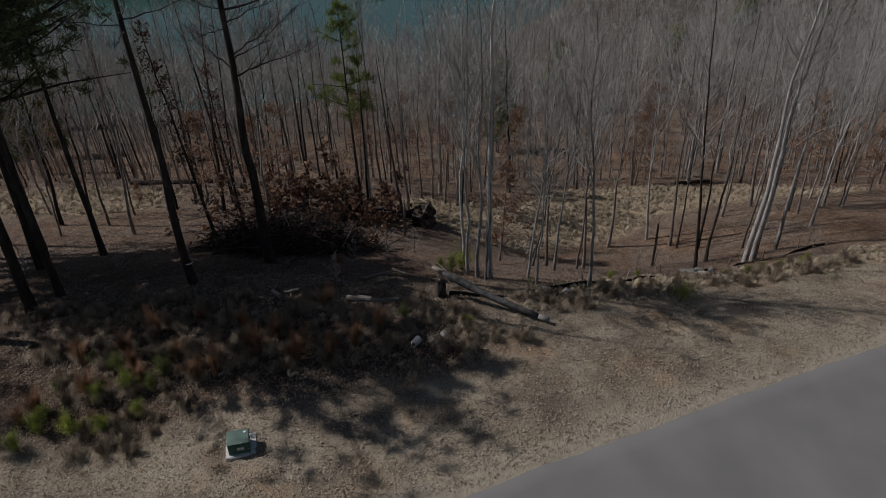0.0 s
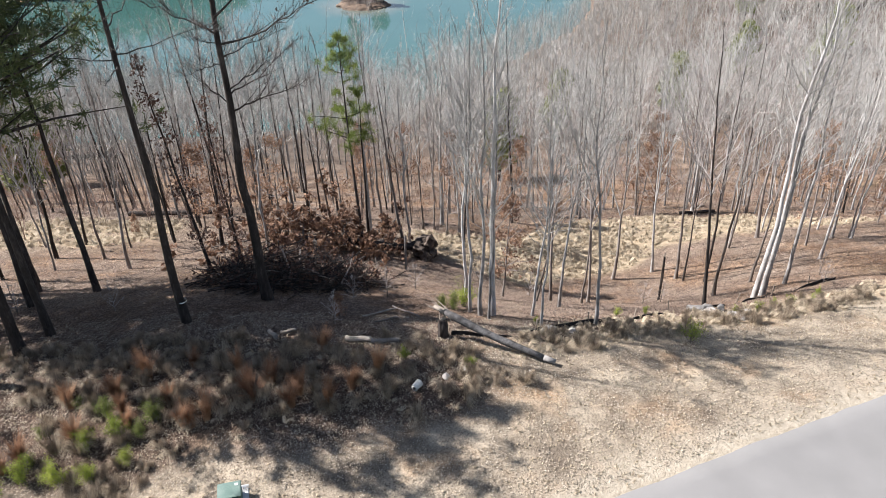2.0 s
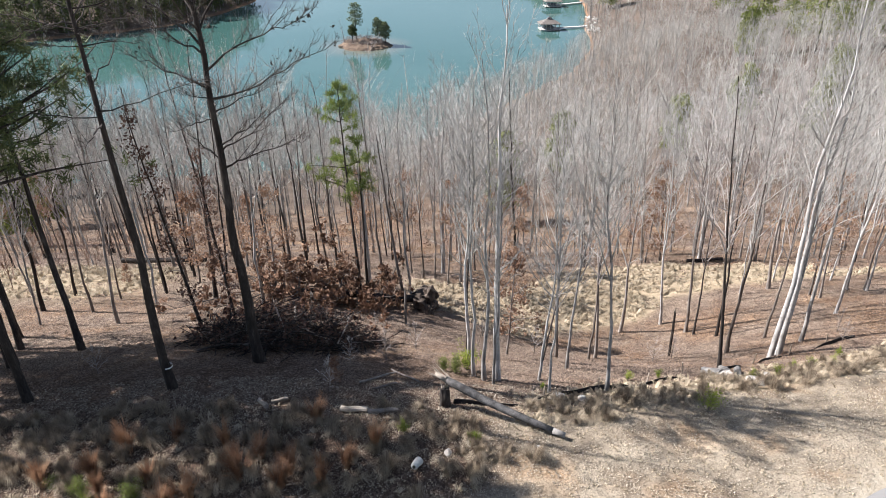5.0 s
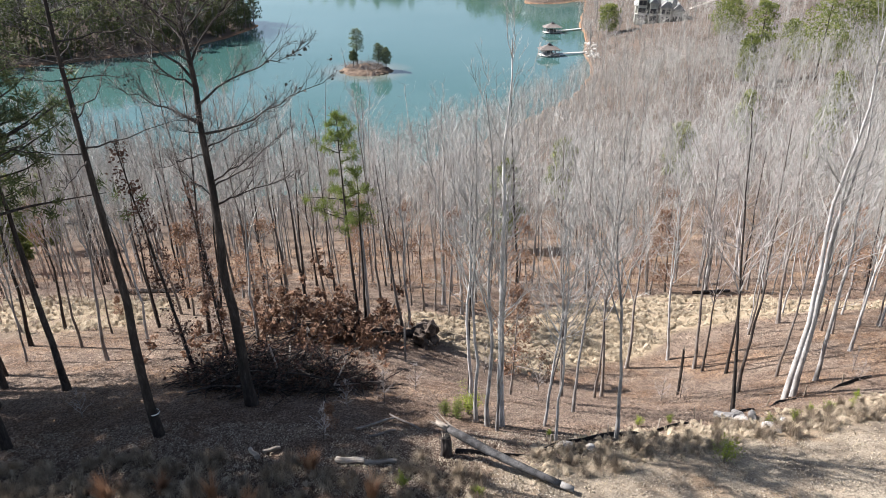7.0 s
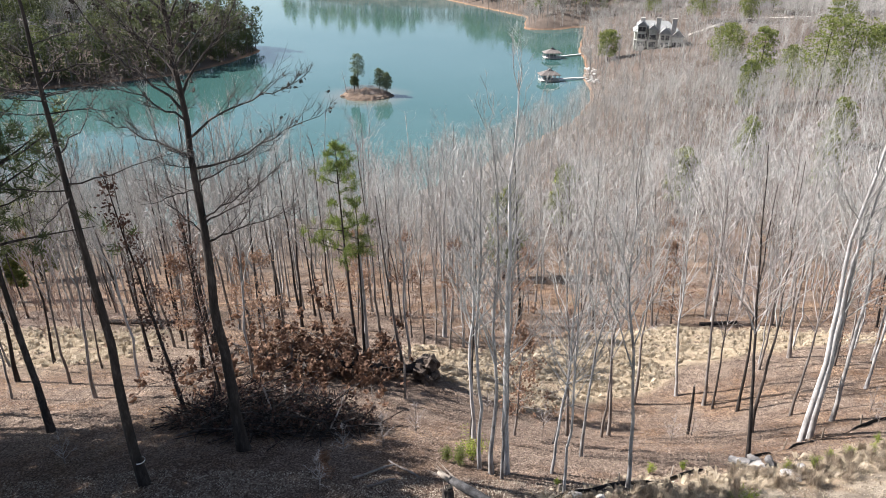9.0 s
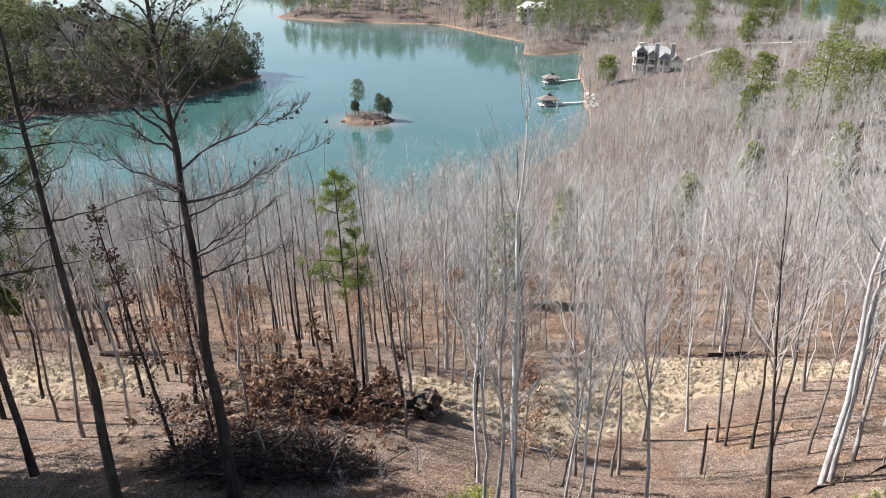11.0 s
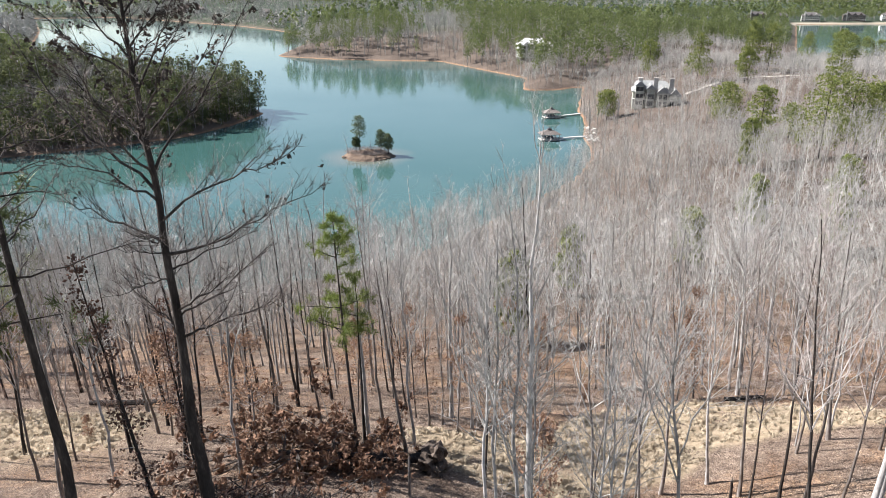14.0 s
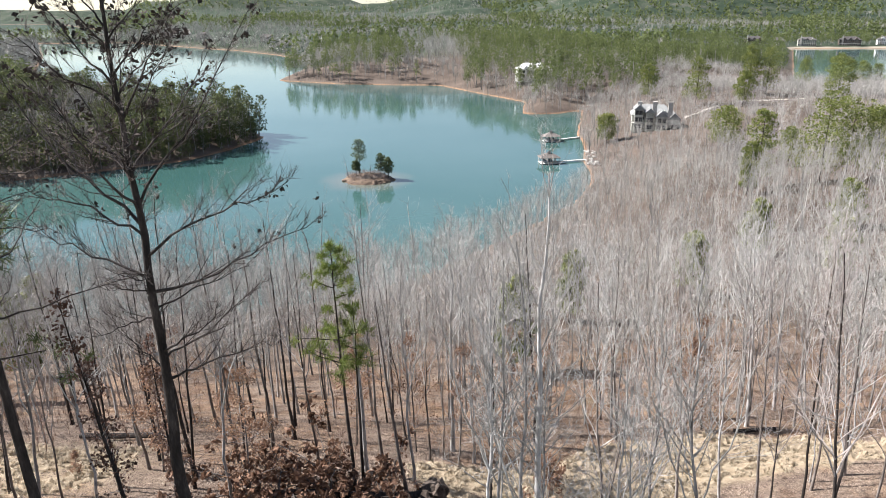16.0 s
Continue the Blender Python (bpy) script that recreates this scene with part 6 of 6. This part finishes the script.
# ---- the lake: island, boathouses, houses ----
def island():
    rng = np.random.default_rng(700)
    ob = empty("island", "small rocky brown islet in the lake", "island")
    cx, cy = -28.3, 246.0
    ob.matrix_basis = pose(cx, cy, LAKE_Z) @ Matrix.Diagonal((0.9, 0.9, 0.9, 1))
    xs, ys = np.meshgrid(np.linspace(-1.25, 1.25, 46), np.linspace(-1.25, 1.25, 40))
    x, y = xs.ravel(), ys.ravel()
    r = np.hypot(x, y) * (1 + 0.16 * fbm(x * 2, y * 2, 70))
    z = np.where(r < 1, 2.5 * np.clip(1 - r ** 3.5, 0, 1) ** 0.8 * (0.75 + 0.5 * fbm(x * 2.5, y * 2.5, 71)) + 0.5 * fbm(x * 9, y * 9, 72), -2 * (r - 1) * 4) - 0.1
    z = np.where(r < 1, np.maximum(z, 0.05), z)
    i, j = np.meshgrid(np.arange(39), np.arange(45), indexing="ij")
    p = (i * 46 + j).ravel()
    g = Geo()
    g.add(np.stack([x * 10.2, y * 9.0, z], 1), np.concatenate([np.stack([p, p + 1, p + 47], -1), np.stack([p, p + 47, p + 46], -1)]))
    part("bank", g, BROWN_ROCK, ob, "red-brown eroded earth bank")
    for k in range(16):
        s = Geo()
        a = rng.uniform(3.3, 6.1)
        size = rng.uniform(0.3, 0.7)
        stone(s, (9.3 * math.cos(a), 8.4 * math.sin(a), 0.25), (size * 1.6, size, size * 0.6), rng)
        part("boulder", s, BROWN_ROCK, ob, "tan shore rock")
    b = Geo()
    n = 1500
    a, q = rng.uniform(0, 6.28, n), np.sqrt(rng.uniform(0, 0.72, n))
    base = np.stack([10.2 * q * np.cos(a), 9 * q * np.sin(a), 2.0 + 0 * a], 1)
    slivers(b, base, base + rng.normal(0, 0.35, (n, 3)) + np.array([0, 0, 0.75]), np.full(n, 0.09), rng)
    part("brush", b, BROWN_TWIG, ob, "low brown brush")
    for seed, x, y, h, s, first in [(1, -3.2, 1, 12.0, 3.0, 0.3), (2, 5.0, 1.5, 7.2, 2.5, 0.12), (3, 8.0, -0.5, 6.4, 2.0, 0.1), (4, -4.2, -2.0, 5.5, 1.6, 0.3)]:
        t = empty("pine_tree", "dark green pine on the islet", "tree")
        t.matrix_basis = pose(cx + 0.9 * x, cy + 0.9 * y, LAKE_Z + 1.4)
        g = far_pine(710 + seed, h * 1.05, s * 0.95, 1100, 0.36, first + 0.15)
        v, f, tn, sl = g.arrays()
        for name, slot, mat in (("trunk", 0, DARK_BARK), ("crown", 1, DARK_NEEDLE)):
            q = Geo()
            ids = np.unique(f[sl == slot])
            back = np.zeros(len(v), int)
            back[ids] = np.arange(len(ids))
            q.add(v[ids], back[f[sl == slot]], tn[ids])
            part(name, q, mat, t)
    for seed, x, y, h in [(720, -7.6, 0.3, 7.0), (721, 1.0, 0.5, 4.5)]:
        t = bare_tree("bare_tree", seed, h, 0.14, GREY_BARK, GREY_TWIG, "bare grey snag on the islet", (-0.18 if seed == 720 else 0.05, 0), 0.45, 9, 0.3, 0.6, 3, 3)
        t.matrix_basis = pose(cx + 0.9 * x, cy + 0.9 * y, LAKE_Z + 1.2)


island()
WHITE_WOOD = surface("pale_deck_wood", [(0.36, 0.345, 0.32), (0.46, 0.44, 0.415), (0.56, 0.54, 0.51)], 1, 0.8, 0.05, 8)
ROOF_GREY = surface("grey_brown_roof", [(0.10, 0.085, 0.075), (0.15, 0.13, 0.117), (0.21, 0.185, 0.165)], 1, 0.85, 0.1, 6)
GLASS = plain("window_glass", (0.03, 0.035, 0.04), 0.08)


def hip_roof(geo, x, y, lo, hi, over=0.6, ridge=0.35):
    r = x * ridge
    v = [(-x - over, -y - over, lo), (x + over, -y - over, lo), (x + over, y + over, lo), (-x - over, y + over, lo), (-r, 0, hi), (r, 0, hi),
         (-x - over, -y - over, lo - 0.18), (x + over, -y - over, lo - 0.18), (x + over, y + over, lo - 0.18), (-x - over, y + over, lo - 0.18)]
    f = [(0, 1, 5), (0, 5, 4), (1, 2, 5), (2, 3, 4), (2, 4, 5), (3, 0, 4), (6, 7, 1), (6, 1, 0), (7, 8, 2), (7, 2, 1), (8, 9, 3), (8, 3, 2), (9, 6, 0), (9, 0, 3), (6, 8, 7), (6, 9, 8)]
    geo.add(v, f)


def boathouse(x, y, turn, shore, label):
    ob = empty("boathouse", label, "boathouse", "boathouses on the lake")
    ob.matrix_basis = pose(x, y, LAKE_Z, 0, 0, turn) @ Matrix.Diagonal((0.8, 0.8, 0.85, 1))
    g = Geo()
    box(g, (-4.6, -3.2, 0.25), (4.6, 3.2, 0.55))
    part("deck", g, WHITE_WOOD, ob)
    for px in (-4.2, -2.1, 0, 2.1, 4.2):
        for py in (-2.9, 2.9):
            p = Geo()
            box(p, (px - 0.13, py - 0.13, -0.8), (px + 0.13, py + 0.13, 3.0))
            part("post", p, WHITE_WOOD, ob)
    r = Geo()
    hip_roof(r, 4.3, 3.0, 3.0, 4.9, 0.7, 0.2)
    part("roof", r, ROOF_GREY, ob, "grey-brown hipped roof")
    c = Geo()
    box(c, (-0.7, -0.55, 4.5), (0.7, 0.55, 5.2))
    cup = part("cupola", c, ROOF_GREY, ob)
    c = Geo()
    hip_roof(c, 0.7, 0.55, 5.2, 5.7, 0.2, 0.1)
    part("roof", c, plain("dark_cap", (0.04, 0.04, 0.045)), cup)
    for py in (-3.1, 3.1):
        for z in (0.95, 1.35):
            p = Geo()
            box(p, (-4.5, py - 0.05, z - 0.05), (4.5, py + 0.05, z + 0.05))
            part("rail", p, WHITE_WOOD, ob)
    p = Geo()
    box(p, (-2.6, -1.7, 0.55), (1.8, 1.7, 1.7))
    part("boat", p, plain("boat_cover", (0.09, 0.1, 0.12)), ob, "dark covered boat under the roof")
    gang = Geo()
    sx, sy = shore
    d = Vector((sx - x, sy - y, 0))
    m = Matrix.Translation((x, y, LAKE_Z)) @ pose(0, 0, 0, 0, 0, math.degrees(math.atan2(d.y, d.x)))
    box(gang, (3.2, -0.7, 0.35), (d.length, 0.7, 0.6))
    w = part("gangway", gang, WHITE_WOOD, ob, "pale wooden gangway to the shore")
    w.matrix_parent_inverse = ob.matrix_basis.inverted()
    w.matrix_basis = m


boathouse(46.2, 323, 8, (61, 332), "roofed boathouse with white posts and a gangway")
boathouse(38.5, 274, 8, (54, 279), "roofed boathouse by the rocky shore with a long gangway")
rng = np.random.default_rng(730)
for i in range(26):
    q = i / 25
    x, y = 53.5 + 4 * q + rng.normal(0, 0.8), 262 + 34 * q + rng.normal(0, 1)
    g = Geo()
    s = rng.uniform(0.3, 0.75)
    stone(g, (0, 0, 0), (s * 1.2, s, s * 0.8), rng)
    ob = tagged(new("boulder", g.mesh("boulder", ROCK)), "pale boulder lining the lake shore", "rock", "shore boulders")
    ob.matrix_basis = pose(x, y, max(ground_at(x, y), LAKE_Z) + 0.4, 0, 0, i * 40)


def house(x, y, turn, width, depth, storeys, wall, roof, label, chimneys=0, gables=2, base=None, group="lake houses", wings=()):
    """A lake house: walls, hipped roof with gabled dormers, rows of windows, porch posts and chimneys."""
    rng = np.random.default_rng(int(abs(x * 13 + y)))
    ob = empty("house", label, "house", group)
    z = ground_at(x, y) if base is None else base
    ob.matrix_basis = pose(x, y, z, 0, 0, turn)
    w, d, h = width / 2, depth / 2, 3.0 * storeys
    g = Geo()
    box(g, (-w, -d, -2.5), (w, d, h))
    walls = part("wall", g, wall, ob)
    r = Geo()
    hip_roof(r, w, d, h, h + depth * 0.36, 0.7, 0.55)
    roof_ob = part("roof", r, roof, ob)
    for k in range(gables):
        gx = -w * 0.55 + k * (1.1 * w / max(gables - 1, 1))
        s = width * 0.11
        q = Geo()
        v = [(gx - s, -d - 0.5, h - 0.2), (gx + s, -d - 0.5, h - 0.2), (gx, -d - 0.5, h + s * 1.1), (gx - s, 0, h - 0.2), (gx + s, 0, h - 0.2), (gx, 0, h + s * 1.1)]
        q.add(v, [(0, 1, 2), (1, 4, 5), (1, 5, 2), (3, 0, 2), (3, 2, 5)])
        part("gable", q, wall if k % 2 == 0 else roof, roof_ob)
    if group == "lake houses" and wings:
        for wx, ww, wd, wh in wings:
            q = Geo()
            box(q, (wx - ww, -d - wd, -2.5), (wx + ww, -d + 0.5, wh))
            part("wing", q, wall, ob)
            q = Geo()
            v = [(wx + sx * (ww + 0.5), yy, wh - 0.1) for yy in (-d - wd - 0.4, 1.0) for sx in (-1, 1)] + [(wx, -d - wd - 0.4, wh + ww * 1.15), (wx, 1.0, wh + ww * 1.15)]
            q.add(v, [(0, 1, 4), (0, 4, 2), (2, 4, 5), (1, 3, 5), (1, 5, 4), (0, 2, 1), (1, 2, 3)])
            part("wing_roof", q, roof, ob)
            for wz in np.arange(0.6, wh - 1.6, 2.9):
                for wo in (-ww * 0.45, ww * 0.45):
                    q = Geo()
                    box(q, (wx + wo - 0.7, -d - wd - 0.1, wz), (wx + wo + 0.7, -d - wd - 0.02, wz + 1.8))
                    part("window", q, GLASS, walls)
    n = max(int(width / 2.6), 3)
    for s in range(storeys):
        for k in range(n):
            cx = -w + (k + 0.5) * width / n
            q = Geo()
            box(q, (cx - 0.75, -d - 0.12, 3 * s + 0.6), (cx + 0.75, -d - 0.02, 3 * s + 2.5))
            win = part("window", q, WHITE_WOOD, walls)
            q = Geo()
            box(q, (cx - 0.62, -d - 0.16, 3 * s + 0.72), (cx + 0.62, -d - 0.121, 3 * s + 2.38))
            part("pane", q, GLASS, win)
    q = Geo()
    box(q, (-w - 0.4, -d - 2.6, 2.75), (w + 0.4, -d, 2.95))
    deck = part("porch", q, WHITE_WOOD, ob)
    for k in range(n + 1):
        cx = -w + k * width / n
        q = Geo()
        box(q, (cx - 0.15, -d - 2.5, -2.5), (cx + 0.15, -d - 2.2, 2.75))
        part("post", q, WHITE_WOOD, deck)
    for k in range(chimneys):
        cx = -w * 0.7 + k * w * 0.75
        q = Geo()
        box(q, (cx - 0.9, -d - 0.9, -2.5), (cx + 0.9, -d + 0.5, h + depth * 0.36 + 1.5))
        box(q, (cx - 1.05, -d - 1.05, h + depth * 0.36 + 1.5), (cx + 1.05, -d + 0.65, h + depth * 0.36 + 1.8))
        part("chimney", q, ROCK, roof_ob, "pale stone chimney")


STONE_WALL = surface("pale_stone_wall", [(0.24, 0.24, 0.2), (0.35, 0.35, 0.3), (0.46, 0.46, 0.41)], 1.5, 0.9, 0.3, 6)
BROWN_WALL = surface("brown_timber_wall", [(0.07, 0.054, 0.044), (0.11, 0.088, 0.072), (0.16, 0.13, 0.108)], 0.6, 0.85, 0.1, 5)
WHITE_WALL = surface("white_wall", [(0.66, 0.65, 0.62), (0.74, 0.73, 0.7), (0.8, 0.79, 0.77)], 0.6, 0.8, 0.05, 5)
SLATE = surface("slate_roof", [(0.15, 0.155, 0.15), (0.23, 0.235, 0.225), (0.31, 0.31, 0.3)], 0.8, 0.8, 0.1, 5)
PALE_ROOF = surface("pale_metal_roof", [(0.6, 0.6, 0.6), (0.7, 0.7, 0.69), (0.78, 0.78, 0.77)], 0.5, 0.5, 0.02, 5)
house(88, 313, -12, 17, 11, 2, STONE_WALL, SLATE, "pale stone lake house with steep slate gables and tall chimneys", 3, 3, wings=[(-6.0, 1.7, 2.5, 8.6), (-1.5, 1.5, 3.6, 7.6), (3.4, 2.2, 4.4, 6.0), (8.6, 2.4, 2.0, 4.6)])
house(60.5, 519, 5, 24, 12, 2, WHITE_WALL, PALE_ROOF, "white house with pale roofs among the pines", 0, 2, ground_at(60.5, 519) + 2.5)
DARK_ROOF = surface("dark_shingle_roof", [(0.05, 0.046, 0.045), (0.085, 0.078, 0.074), (0.13, 0.12, 0.112)], 0.5, 0.85, 0.1, 4)
WALLS, ROOFS = {"brown": BROWN_WALL, "stone": STONE_WALL, "white": WHITE_WALL}, {"slate": DARK_ROOF, "brown": DARK_ROOF}
for x, y, w, wall, roof in SHORE_HOUSES:
    house(x, y, -20, w, 14, 3, WALLS[wall], ROOFS[roof], "large waterfront house on the far shore", 1, 3, max(ground_at(x, y), LAKE_Z + 2.5))
for x, y, w in [(-560, 1480, 24), (-520, 1450, 20), (-470, 1400, 22), (-300, 1215, 22)]:
    house(x, y, 15, w, 12, 2, BROWN_WALL, ROOF_GREY, "brown house among trees across the lake", 0, 2)

# green pines standing out of the bare woods
SHORE_PINES = [(97, 254, 11.6, 5.0), (73, 171, 15.6, 2.8), (68, 164, 9.9, 2.2), (98, 208, 9.2, 2.9), (84, 164, 17.1, 4.5), (92, 168, 15.5, 5.0), (97, 166, 13.7, 4.6), (119, 197, 13.4, 3.9), (163, 307, 18.8, 4.5), (118, 347, 18.8, 4.3),
               (136, 336, 13.3, 3.4), (152, 371, 19.7, 3.7), (161, 370, 18.4, 4.3), (232, 476, 21.0, 4.4), (250, 472, 22.0, 4.2), (272, 496, 19.0, 4.0), (292, 515, 16.0, 4.5), (300, 512, 15.0, 4.4), (107, 391, 16.2, 3.7), (66, 300, 10, 3.5)]
SLOPE_PINES = [(5.6, 66, 8, 1.3), (31, 92, 7.5, 1.5), (50, 93, 7.5, 1.6), (45, 106, 7.5, 1.6), (-58, 98, 8, 2.0), (-47, 76, 8, 1.6), (-41, 62, 8.5, 1.4), (14, 84, 7.5, 1.3), (66, 120, 7, 2.0)]
for i, (x, y, h, s) in enumerate(SHORE_PINES + SLOPE_PINES):
    t = empty("pine_tree", "green pine standing among bare grey woods", "tree", "pines on the peninsula")
    t.matrix_basis = pose(x, y, ground_at(x, y))
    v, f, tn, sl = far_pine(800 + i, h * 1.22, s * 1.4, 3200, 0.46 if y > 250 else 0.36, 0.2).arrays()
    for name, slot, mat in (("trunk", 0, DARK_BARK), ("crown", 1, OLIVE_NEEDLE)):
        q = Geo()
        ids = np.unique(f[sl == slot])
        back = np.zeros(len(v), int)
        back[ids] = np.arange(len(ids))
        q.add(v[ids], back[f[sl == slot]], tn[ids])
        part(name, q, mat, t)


def far_lane(line, width, label):
    """A pale lane laid over the ground of the peninsula."""
    line = np.asarray(line, float)
    g = Geo()
    t = np.linspace(0, len(line) - 1, 40)
    x, y = np.interp(t, np.arange(len(line)), line[:, 0]), np.interp(t, np.arange(len(line)), line[:, 1])
    rows = [np.stack([x, y + o, ground_height(x, y + o) + 0.25], 1) for o in np.linspace(-width / 2, width / 2, 4)]
    v = np.stack(rows, 1).reshape(-1, 3)
    i, j = np.meshgrid(np.arange(39), np.arange(3), indexing="ij")
    k = (i * 4 + j).ravel()
    g.add(v, np.concatenate([np.stack([k, k + 4, k + 5], -1), np.stack([k, k + 5, k + 1], -1)]))
    tagged(new("road", g.mesh("road", PALE_LANE)), label, "road", kind="structure")


PALE_LANE = surface("pale_gravel", [(0.3, 0.27, 0.23), (0.38, 0.345, 0.295), (0.45, 0.415, 0.36)], 0.3, 0.9, 0.1, 3)
far_lane([(138, 346), (150, 349), (163, 351), (172, 351)], 2.6, "pale gravel lane among the bare woods")
far_lane([(106, 325), (112, 331), (119, 338), (127, 342)], 3, "pale gravel drive by the stone house")
